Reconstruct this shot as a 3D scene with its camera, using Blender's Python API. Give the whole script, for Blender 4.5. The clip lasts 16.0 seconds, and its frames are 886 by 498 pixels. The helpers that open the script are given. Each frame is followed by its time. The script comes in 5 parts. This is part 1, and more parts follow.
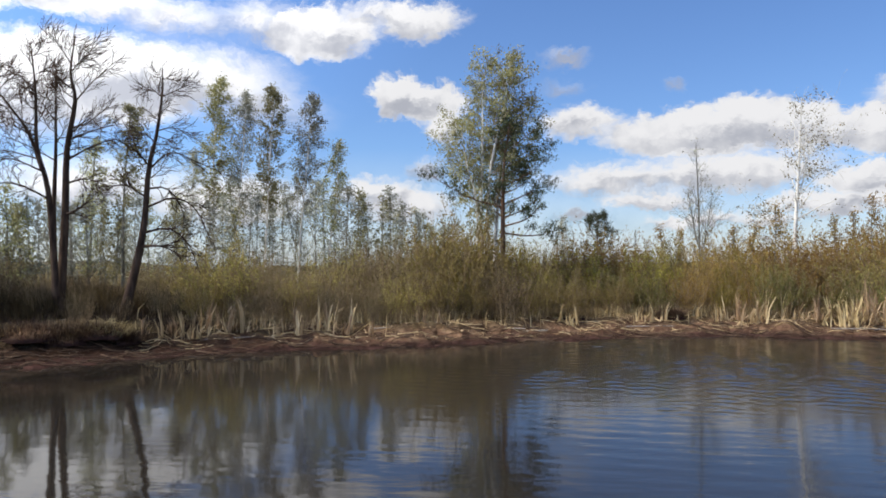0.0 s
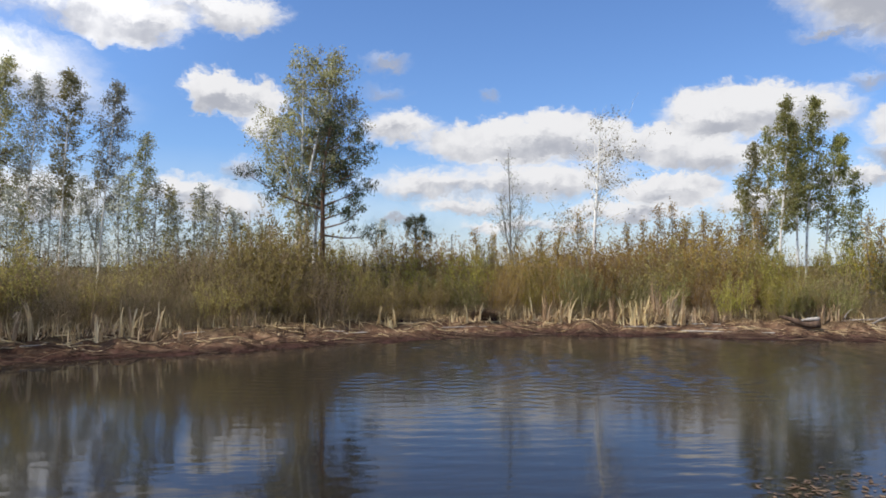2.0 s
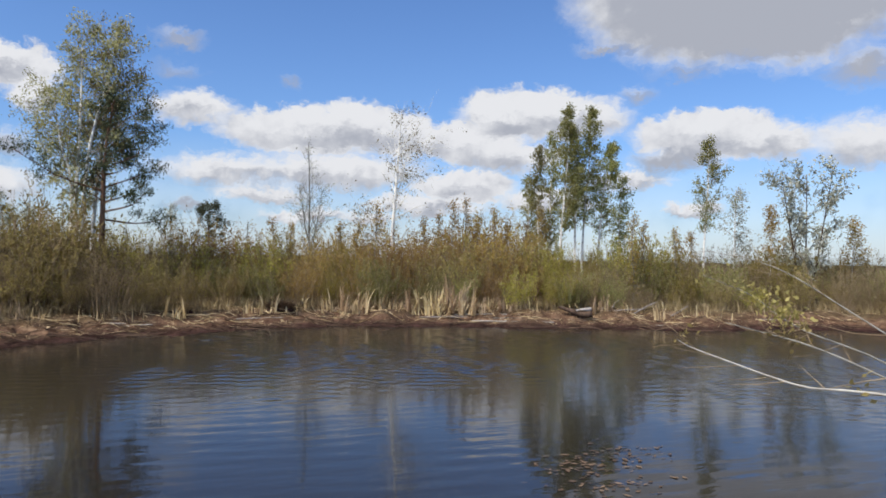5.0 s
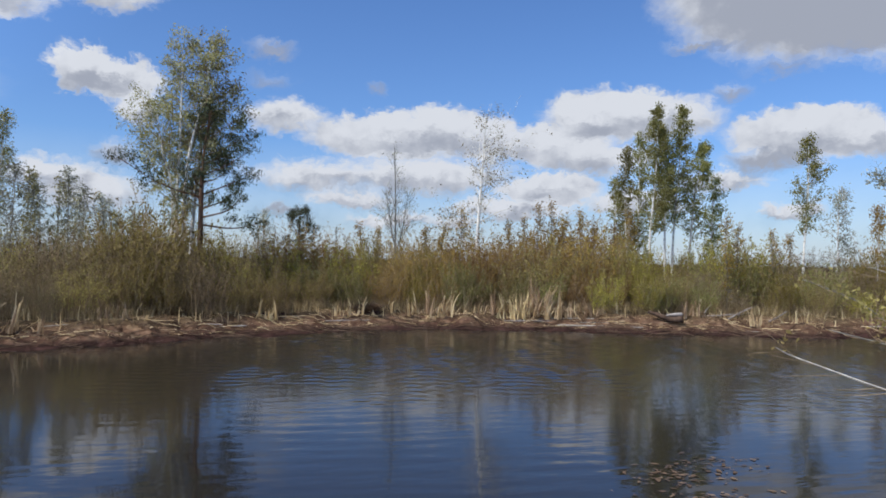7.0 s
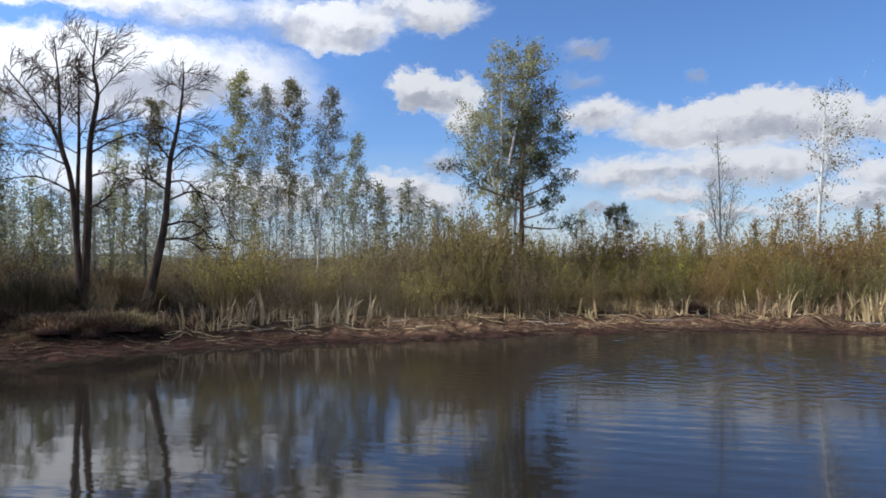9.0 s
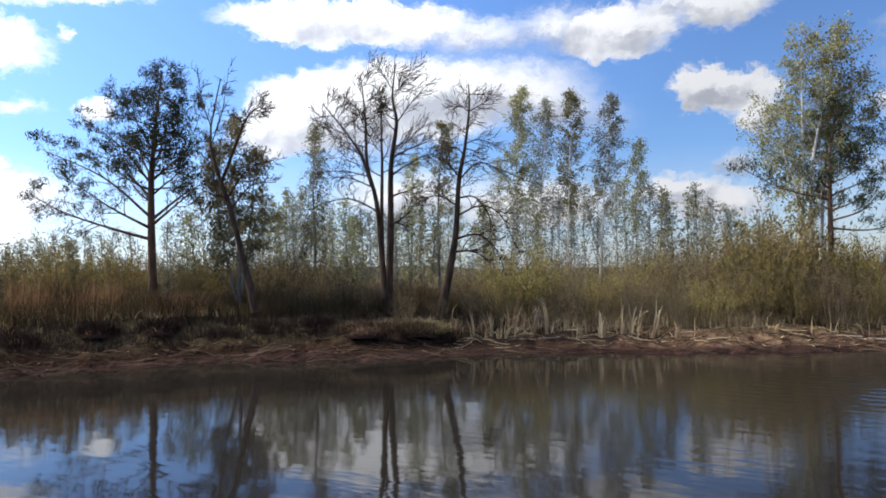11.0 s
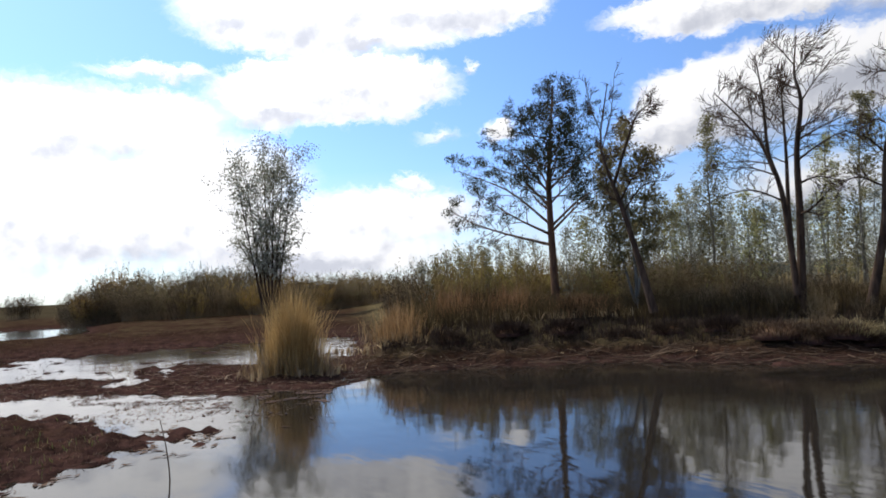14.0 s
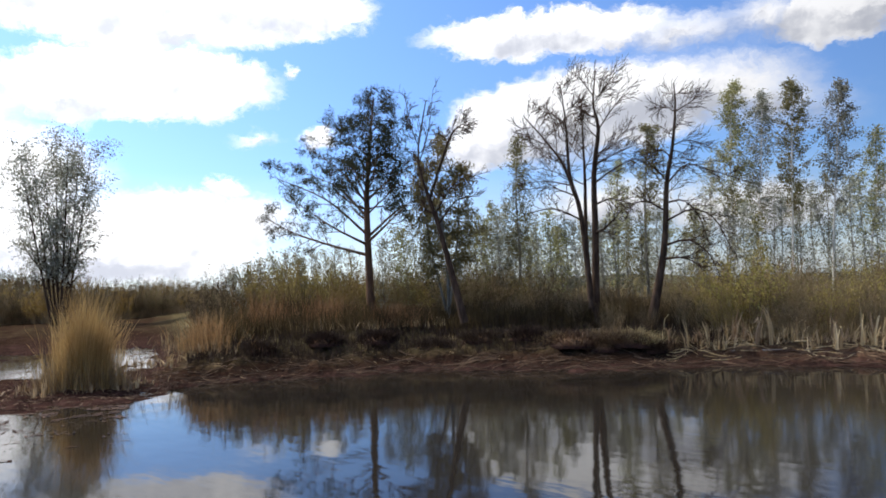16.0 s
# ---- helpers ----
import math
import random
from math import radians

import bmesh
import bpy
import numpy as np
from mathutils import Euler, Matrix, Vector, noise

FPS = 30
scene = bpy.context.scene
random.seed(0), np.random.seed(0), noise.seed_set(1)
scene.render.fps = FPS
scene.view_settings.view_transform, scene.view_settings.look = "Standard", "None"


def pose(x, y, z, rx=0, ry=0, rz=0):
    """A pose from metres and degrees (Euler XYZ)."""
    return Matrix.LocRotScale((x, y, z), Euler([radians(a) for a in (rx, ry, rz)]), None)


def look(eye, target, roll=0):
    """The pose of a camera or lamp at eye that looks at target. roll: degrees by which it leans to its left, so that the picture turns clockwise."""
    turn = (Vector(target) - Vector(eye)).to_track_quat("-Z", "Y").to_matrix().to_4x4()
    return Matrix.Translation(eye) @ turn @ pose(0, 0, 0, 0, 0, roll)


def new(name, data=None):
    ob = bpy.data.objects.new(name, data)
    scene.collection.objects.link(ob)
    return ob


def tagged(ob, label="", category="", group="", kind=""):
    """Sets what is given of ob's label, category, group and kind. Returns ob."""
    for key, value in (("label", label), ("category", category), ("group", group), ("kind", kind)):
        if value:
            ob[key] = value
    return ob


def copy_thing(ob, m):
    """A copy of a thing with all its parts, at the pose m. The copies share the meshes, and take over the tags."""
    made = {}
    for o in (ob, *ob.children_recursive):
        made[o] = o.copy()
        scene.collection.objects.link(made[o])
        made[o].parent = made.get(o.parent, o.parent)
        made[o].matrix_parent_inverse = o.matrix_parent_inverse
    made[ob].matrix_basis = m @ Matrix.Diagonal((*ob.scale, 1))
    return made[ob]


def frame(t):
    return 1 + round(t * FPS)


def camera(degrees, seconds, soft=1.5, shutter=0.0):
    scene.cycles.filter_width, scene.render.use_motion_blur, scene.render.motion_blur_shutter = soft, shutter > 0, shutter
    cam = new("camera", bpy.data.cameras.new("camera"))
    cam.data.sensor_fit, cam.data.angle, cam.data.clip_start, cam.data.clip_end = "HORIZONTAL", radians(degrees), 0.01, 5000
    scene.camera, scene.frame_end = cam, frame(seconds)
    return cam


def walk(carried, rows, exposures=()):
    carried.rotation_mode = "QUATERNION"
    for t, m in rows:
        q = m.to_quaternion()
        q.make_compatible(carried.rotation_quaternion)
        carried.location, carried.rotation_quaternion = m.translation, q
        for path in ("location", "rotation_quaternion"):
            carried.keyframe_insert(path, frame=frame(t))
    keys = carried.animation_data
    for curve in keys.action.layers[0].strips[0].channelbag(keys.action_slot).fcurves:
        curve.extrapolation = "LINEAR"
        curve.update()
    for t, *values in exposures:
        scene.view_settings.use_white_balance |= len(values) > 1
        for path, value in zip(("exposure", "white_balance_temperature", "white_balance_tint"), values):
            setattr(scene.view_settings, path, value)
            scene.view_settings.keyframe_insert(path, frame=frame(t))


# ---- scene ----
EYE = 2.2
ROWS = [(0, 7.68, 1.20, 0.36), (0.5, 4.25, 1.38, 0.37), (1, 0.04, 1.11, 0.35), (1.5, -3.20, 1.26, 0.20), (2, -6.32, 1.34, 0.05), (2.5, -9.01, 1.39, -0.04), (3, -11.73, 1.45, -0.12), (3.5, -14.71, 1.35, -0.28), (4, -17.23, 0.94, -0.59), (4.2, -18.08, 0.89, -0.61), (4.7, -20.55, 0.79, -0.88), (5.2, -22.54, 0.73, -0.96), (5.8, -23.01, 0.70, -1.03), (6.3, -20.69, 0.73, -1.13), (6.5, -19.38, 0.72, -0.86), (7, -15.31, 0.92, -0.92), (7.5, -9.92, 1.02, -0.41), (8, -3.45, 1.10, -0.47), (8.5, 3.04, 0.88, -0.04), (9, 9.13, 0.67, 0.25), (9.2, 11.44, 0.87, 0.56), (9.7, 17.12, 0.97, 0.67), (10.2, 22.47, 1.24, 0.82), (10.8, 28.78, 1.59, 1.04), (11.3, 34.19, 1.72, 1.20), (11.5, 36.53, 1.79, 1.48), (12, 42.12, 1.73, 2.23), (12.5, 48.08, 1.64, 2.28), (13, 53.06, 1.87, 2.50), (13.5, 57.48, 2.56, 2.80), (14, 61.08, 2.76, 2.95), (14.5, 61.92, 3.10, 2.54), (15, 57.98, 3.64, 2.65), (15.5, 52.45, 3.50, 2.30), (16, 46.78, 2.89, 2.14)]
cam = camera(62.16, 16.0, soft=1.8)
walk(cam, [(t, pose(0, 0, EYE, 90 + pitch, roll, yaw)) for t, yaw, pitch, roll in ROWS],
     exposures=[(0, 0.15, 6500, 10), (4.2, 0.12, 6450, 10), (7.0, -0.1, 6050, 10), (9.2, -0.02, 6100, 10), (11.5, 0.08, 6350, 10), (13.0, 0.0, 6500, 10), (14.0, -0.2, 6500, 10), (16, -0.02, 6450, 10)])

# ---- light: sun from the left behind the marsh, blue sky with cumulus ----
SUN_TURN, SUN_UP = 108, 49          # degrees to the left of straight ahead, degrees above the horizon
sun = new("sun", bpy.data.lights.new("sun", "SUN"))
sun.data.energy, sun.data.angle, sun.data.color = 5.0, radians(0.6), (1.0, 0.93, 0.82)


def heading(turn, up=0.0):
    a, e = radians(turn), radians(up)
    return Vector((-math.sin(a) * math.cos(e), math.cos(a) * math.cos(e), math.sin(e)))


sun.matrix_world = look(heading(SUN_TURN, SUN_UP) * 100, (0, 0, 0))


def wire(tree, kind, inputs=(), operation="", data_type="", interpolation_type="", use_clamp=False):
    """A shader node with its inputs, each a value or another node's socket."""
    n = tree.nodes.new("ShaderNode" + kind)
    if operation:
        n.operation = operation
    if data_type:
        n.data_type = data_type
    if interpolation_type:
        n.interpolation_type = interpolation_type
    if use_clamp:
        n.use_clamp = True
    for i, v in (inputs.items() if isinstance(inputs, dict) else enumerate(inputs)):
        if v is None:
            continue
        if isinstance(v, bpy.types.NodeSocket):
            tree.links.new(v, n.inputs[i])
        else:
            n.inputs[i].default_value = v
    return n


def calc(tree, op, *v, clamp=False):
    return wire(tree, "Math", v, operation=op, use_clamp=clamp).outputs[0]


def cloud_group():
    """One soft puff. at: degrees left, degrees up, and how deep inside the puffs so far; low: how far under their middle."""
    g = bpy.data.node_groups.new("puff", "ShaderNodeTree")
    g.interface.new_socket("at", in_out="INPUT", socket_type="NodeSocketVector")
    for n in ("low", "x", "w", "y", "h", "thick", "shade"):
        g.interface.new_socket(n, in_out="INPUT", socket_type="NodeSocketFloat")
    g.interface.new_socket("at", in_out="OUTPUT", socket_type="NodeSocketVector")
    g.interface.new_socket("low", in_out="OUTPUT", socket_type="NodeSocketFloat")
    i, o = g.nodes.new("NodeGroupInput"), g.nodes.new("NodeGroupOutput")
    at = wire(g, "SeparateXYZ", (i.outputs["at"],)).outputs
    dx = calc(g, "MULTIPLY_ADD", at[0], i.outputs["w"], i.outputs["x"])
    dy = calc(g, "MULTIPLY_ADD", at[1], i.outputs["h"], i.outputs["y"])
    inside = calc(g, "SUBTRACT", 1.0, calc(g, "SQRT", calc(g, "MULTIPLY_ADD", dx, dx, calc(g, "MULTIPLY", dy, dy))))
    low = calc(g, "SUBTRACT", i.outputs["low"], calc(g, "MULTIPLY", calc(g, "SUBTRACT", dy, i.outputs["shade"]), calc(g, "MAXIMUM", inside, 0.0)))
    best = calc(g, "SMOOTH_MAX", at[2], calc(g, "MULTIPLY_ADD", inside, i.outputs["thick"], calc(g, "MULTIPLY_ADD", i.outputs["thick"], 0.12, -0.12)), 0.1)
    g.links.new(wire(g, "CombineXYZ", (at[0], at[1], best)).outputs[0], o.inputs["at"])
    g.links.new(low, o.inputs["low"])
    return g


# puffs of the cumulus clouds: degrees to the left, degrees up, half width, half height, how thick
CLOUDS_RIGHT = [(10.9, 13.0, 1.9, 1.4, 1), (9.0, 12.5, 2.9, 1.2, 1), (7.5, 10.7, 1.6, 1.0, 0.9), (-1.8, 15.6, 2.0, 0.6, 0.4), (-1.8, 13.5, 2.2, 0.7, 0.3), (-3.1, 10.6, 3.1, 1.2, 0.85), (-9.9, 13.2, 0.6, 0.6, 0.3), (-11.2, 9.5, 5.6, 1.6, 1), (-15.2, 10.2, 3.1, 1.5, 1), (-18.7, 9.4, 2.6, 1.5, 1), (-23.5, 9.0, 3.9, 1.4, 1), (-28.7, 11.2, 4.7, 1.7, 1), (-32.9, 10.9, 3.3, 1.4, 0.85), (-25.7, 10.7, 2.6, 1.1, 0.8), (-5.7, 6.3, 6.2, 1.3, 0.7), (-13.5, 6.5, 6.9, 1.5, 0.85), (-23.6, 5.7, 3.5, 1.1, 1)]
CLOUDS_FAR = [(-41.8, 9.3, 4.5, 1.6, 1), (-46.0, 8.6, 3.5, 1.3, 0.9), (-38.8, 7.6, 3.1, 1.0, 0.6), (-40.7, 4.0, 2.3, 0.6, 0.8), (-42.4, 19.9, 8.9, 4.7, 1.5), (-47.3, 19.5, 6.3, 4.7, 1.5), (-34.2, 15.9, 2.3, 0.5, 0.5), (-40.3, 13.9, 2.7, 0.6, 0.35), (-36.7, 12.6, 1.6, 0.7, 0.4), (-11.3, 3.2, 3.9, 0.6, 0.8), (-16.2, 3.1, 2.6, 0.5, 0.7), (-2.8, 3.8, 2.5, 0.6, 0.5), (10.6, 4.6, 3.7, 1.5, 0.85), (12.0, 5.7, 2.3, 1.1, 0.7), (8.9, 7.1, 2.1, 1.0, 0.5), (-52.4, 8.3, 4.3, 1.8, 0.8), (-51.8, 13.3, 2.8, 1.4, 0.5), (-8.0, 4.7, 4.0, 0.8, 0.8), (-20.5, 4.2, 5.0, 0.8, 0.8), (-30.0, 4.6, 4.5, 0.9, 0.8), (-27.5, 7.8, 4.0, 1.1, 0.9), (-36.0, 6.2, 3.5, 0.8, 0.75)]
CLOUDS_MIDDLE = [(17.5, 17.4, 3.0, 1.7, 1), (14.9, 17.7, 2.2, 1.6, 0.9), (9.6, 18.5, 3.5, 1.3, 0.95), (22.1, 18.1, 3.3, 1.7, 0.5), (28.1, 17.7, 5.6, 1.4, 0.5), (13.1, 19.0, 3.5, 0.8, 0.5), (24.9, 13.7, 5.8, 2.2, 0.62), (30.0, 13.7, 5.4, 2.3, 0.65), (22.1, 12.3, 4.1, 2.0, 0.5), (19.1, 11.2, 3.8, 1.7, 0.3), (36.8, 11.1, 4.5, 2.6, 0.55), (24.1, 4.7, 7.7, 2.1, 0.7), (33.6, 5.6, 6.7, 2.3, 0.6), (13.5, 5.8, 3.0, 1.1, 0.7), (43.9, 10.6, 3.0, 1.7, 0.9), (40.0, 12.3, 4.8, 2.5, 1), (33.3, 13.1, 7.5, 2.5, 1)]
CLOUDS_LEFT = [(68.3, 20.8, 9.9, 2.7, 1), (58.0, 21.3, 5.4, 2.0, 1), (65.7, 18.7, 2.7, 1.0, 0.8), (76.9, 20.9, 2.9, 1.2, 0.8), (68.9, 15.3, 7.7, 2.1, 1), (73.8, 13.8, 3.4, 1.5, 0.8), (61.3, 16.3, 1.3, 0.8, 0.7), (58.2, 16.4, 0.6, 0.6, 0.5), (63.0, 8.0, 1.5, 0.8, 0.7), (60.7, 11.6, 2.2, 0.6, 0.4), (55.8, 11.6, 1.3, 0.9, 0.9), (90.1, 11.6, 6.7, 3.4, 0.8), (87.7, 5.8, 10.6, 3.7, 0.95), (74.9, 4.4, 9.9, 3.0, 0.9), (65.3, 5.5, 7.4, 2.0, 0.9), (81.9, 16.3, 4.6, 0.7, 0.6), (37.9, 18.7, 7.9, 1.5, 1), (69.8, 2.6, 10.8, 2.2, 0.8), (83.0, 12.6, 6.0, 2.4, 0.85), (79.0, 8.6, 7.0, 3.2, 0.9)]


def make_sky():
    world = bpy.data.worlds.new("sky")
    scene.world = world
    world.use_nodes = True
    t = world.node_tree
    t.nodes.clear()
    way = wire(t, "TexCoord").outputs["Generated"]
    xyz = wire(t, "SeparateXYZ", (way,)).outputs
    turn = calc(t, "MULTIPLY", calc(t, "ARCTAN2", calc(t, "MULTIPLY", xyz[0], -1.0), xyz[1]), 57.2958)
    up = calc(t, "MULTIPLY", calc(t, "ARCSINE", xyz[2]), 57.2958)
    at = wire(t, "CombineXYZ", (turn, up, 0.0)).outputs[0]
    plain = at
    # ragged edges: the place is shaken by noise at two sizes
    for scale, size, stretch in ((0.14, 2.0, 0.6), (0.5, 2.4, 0.9), (1.5, 1.2, 1.0), (4.5, 0.4, 1.0)):
        shaken = wire(t, "VectorMath", (at, (1.0, 1.6, 1.0)), operation="MULTIPLY").outputs[0]
        n = wire(t, "TexNoise", {"Vector": shaken, "Scale": scale, "Detail": 4.0, "Roughness": 0.6}).outputs["Color"]
        n = wire(t, "VectorMath", (n, (0.5, 0.5, 0.5)), operation="SUBTRACT").outputs[0]
        n = wire(t, "VectorMath", (n, (size, size * stretch, 0.0)), operation="MULTIPLY").outputs[0]
        at = wire(t, "VectorMath", (at, n), operation="ADD").outputs[0]
    group = cloud_group()
    start = wire(t, "SeparateXYZ", (at,)).outputs
    at, low = wire(t, "CombineXYZ", (start[0], start[1], -1.0)).outputs[0], None
    for c, e, w, h, thick, thin_grey in [p + (0.7,) for p in CLOUDS_RIGHT + CLOUDS_FAR] + [p + (0.12,) for p in CLOUDS_MIDDLE] + [p + (0.2,) for p in CLOUDS_LEFT]:
        n = t.nodes.new("ShaderNodeGroup")
        n.node_tree = group
        t.links.new(at, n.inputs["at"])
        if low:
            t.links.new(low, n.inputs["low"])
        w, h = 1 / (w * 1.3), 1 / (h * 1.28)
        for k, v in (("x", -c * w), ("w", w), ("y", -e * h), ("h", h), ("thick", 1.0 if thick >= 1 else 0.62 * thick), ("shade", 1.05 if thick > 1 else thin_grey if thick < 0.7 else 0.0)):
            n.inputs[k].default_value = v
        at, low = n.outputs["at"], n.outputs["low"]
    best = wire(t, "SeparateXYZ", (at,)).outputs[2]
    cover = wire(t, "MapRange", {0: best, 1: -0.09, 2: 0.24, 3: 0.0, 4: 1.0}, interpolation_type="SMOOTHSTEP").outputs[0]
    # billows: bright on the side towards the sun, greyer on the lee and underneath
    here = wire(t, "TexNoise", {"Vector": plain, "Scale": 0.42, "Detail": 5.0}).outputs["Fac"]
    lee = wire(t, "VectorMath", (plain, (0.55, 0.75, 0.0)), operation="ADD").outputs[0]
    there = wire(t, "TexNoise", {"Vector": lee, "Scale": 0.42, "Detail": 5.0}).outputs["Fac"]
    grey = calc(t, "MULTIPLY_ADD", calc(t, "SUBTRACT", there, here), 1.5, calc(t, "MULTIPLY_ADD", low, 1.7, calc(t, "MULTIPLY", best, 0.2)))
    grey = wire(t, "MapRange", {0: grey, 1: -0.25, 2: 0.9, 3: 0.0, 4: 1.0}, interpolation_type="SMOOTHSTEP").outputs[0]
    cloud = wire(t, "Mix", {0: grey, 6: (CLOUD_LIT, CLOUD_LIT, CLOUD_LIT * 1.02, 1), 7: (CLOUD_DIM * 0.93, CLOUD_DIM * 0.97, CLOUD_DIM * 1.1, 1)},
                 data_type="RGBA").outputs[2]
    # towards the sun clouds and haze are brighter
    to_sun = wire(t, "VectorMath", (way, tuple(heading(SUN_TURN, SUN_UP))), operation="DOT_PRODUCT").outputs["Value"]
    glow = wire(t, "MapRange", {0: to_sun, 1: 0.1, 2: 1.0, 3: 1.0, 4: 2.7}).outputs[0]
    cloud = wire(t, "VectorMath", {0: cloud, 3: glow}, operation="SCALE").outputs[0]
    blue = wire(t, "TexSky")
    blue.sky_type, blue.sun_disc = "NISHITA", False
    blue.sun_elevation, blue.sun_rotation = radians(SUN_UP), radians(-SUN_TURN)
    blue.air_density, blue.dust_density, blue.ozone_density = 1.0, 0.6, 1.6
    sky = blue.outputs[0]
    sky = wire(t, "VectorMath", (sky, SKY_TINT), operation="MULTIPLY").outputs[0]
    haze = wire(t, "MapRange", {0: to_sun, 1: 0.1, 2: 0.9, 3: 1.0, 4: 1.9}).outputs[0]
    sky = wire(t, "VectorMath", {0: sky, 3: haze}, operation="SCALE").outputs[0]
    veil = wire(t, "MapRange", {0: up, 1: 0.0, 2: 9.0, 3: 0.5, 4: 0.0}).outputs[0]
    cover = calc(t, "MAXIMUM", cover, veil)
    # more cumulus overhead and behind
    over = wire(t, "TexNoise", {"Vector": way, "Scale": 3.2, "Detail": 5.0}).outputs["Fac"]
    over = wire(t, "MapRange", {0: over, 1: 0.46, 2: 0.56, 3: 0.0, 4: 1.0}, interpolation_type="SMOOTHSTEP").outputs[0]
    cover = calc(t, "MAXIMUM", cover, calc(t, "MULTIPLY", over, wire(t, "MapRange", {0: up, 1: 24.0, 2: 29.0, 3: 0.0, 4: 1.0}).outputs[0]))
    cover = calc(t, "MULTIPLY", cover, wire(t, "MapRange", {0: up, 1: -0.5, 2: 0.5, 3: 0.0, 4: 1.0}).outputs[0])
    both = wire(t, "Mix", {0: cover, 6: sky, 7: cloud}, data_type="RGBA").outputs[2]
    back = wire(t, "Background", {0: both, 1: 0.1})
    t.links.new(back.outputs[0], wire(t, "OutputWorld").inputs[0])


CLOUD_LIT, CLOUD_DIM, SKY_TINT = 7.7, 4.3, (0.82, 1.06, 1.45)
make_sky()

# ---- materials ----


def material(name):
    m = bpy.data.materials.new(name)
    m.use_nodes = True
    t = m.node_tree
    return m, t, t.nodes["Principled BSDF"]


def ramp(t, fac, stops):
    n = wire(t, "ValToRGB", (fac,))
    e = n.color_ramp.elements
    for k, (p, c) in enumerate(stops):
        s = e[k] if k < 2 else e.new(p)
        s.position, s.color = p, (*c, 1)
    return n.outputs[0]


def noise_of(t, scale, detail=4.0, vector=None):
    return wire(t, "TexNoise", {"Vector": vector or wire(t, "TexCoord").outputs["Object"], "Scale": scale, "Detail": detail}).outputs["Fac"]


def bump(t, bsdf, height, strength, distance):
    t.links.new(wire(t, "Bump", {"Strength": strength, "Distance": distance, "Height": height}).outputs[0], bsdf.inputs["Normal"])


def bark(name, dark, light, scale, marks=False):
    m, t, b = material(name)
    co = wire(t, "TexCoord").outputs["Object"]
    flat = wire(t, "VectorMath", (co, (1, 1, 4.0) if marks else (1, 1, 0.25)), operation="MULTIPLY").outputs[0]
    n = noise_of(t, scale, 5.0, flat)
    c = ramp(t, n, [(0.27 if marks else 0.38, dark), (0.36 if marks else 0.65, light)])
    big = noise_of(t, 0.8, 2.0)
    c = wire(t, "Mix", {0: calc(t, "MULTIPLY", big, 0.2 if marks else 0.5), 6: c, 7: (*[0.6 * v for v in light], 1)}, data_type="RGBA").outputs[2]
    t.links.new(c, b.inputs["Base Color"])
    b.inputs["Roughness"].default_value = 0.9
    b.inputs["Specular IOR Level"].default_value = 0.1
    bump(t, b, n, 0.5, 0.01)
    return m


def leafy(name, colours, glow=0.35, rough=0.6):
    """Leaves of mixed colours, each leaf its own, that let some light through."""
    m, t, b = material(name)
    r = wire(t, "NewGeometry").outputs["Random Per Island"]
    own = wire(t, "ObjectInfo").outputs["Random"]
    c = ramp(t, r, [(k / (len(colours) - 1), v) for k, v in enumerate(colours)])
    patch = wire(t, "HueSaturation", {"Hue": calc(t, "MULTIPLY_ADD", own, 0.03, 0.485), "Value": calc(t, "MULTIPLY", calc(t, "MULTIPLY_ADD", noise_of(t, 0.9, 3.0), 0.9, 0.55), calc(t, "MULTIPLY_ADD", own, 0.7, 0.65)), "Color": c}).outputs[0]
    t.links.new(patch, b.inputs["Base Color"])
    b.inputs["Roughness"].default_value = rough
    b.inputs["Specular IOR Level"].default_value = 0.15
    thin = wire(t, "BsdfTranslucent", (patch,))
    mix = wire(t, "MixShader", (glow, b.outputs[0], thin.outputs[0]))
    t.links.new(mix.outputs[0], t.nodes["Material Output"].inputs[0])
    return m


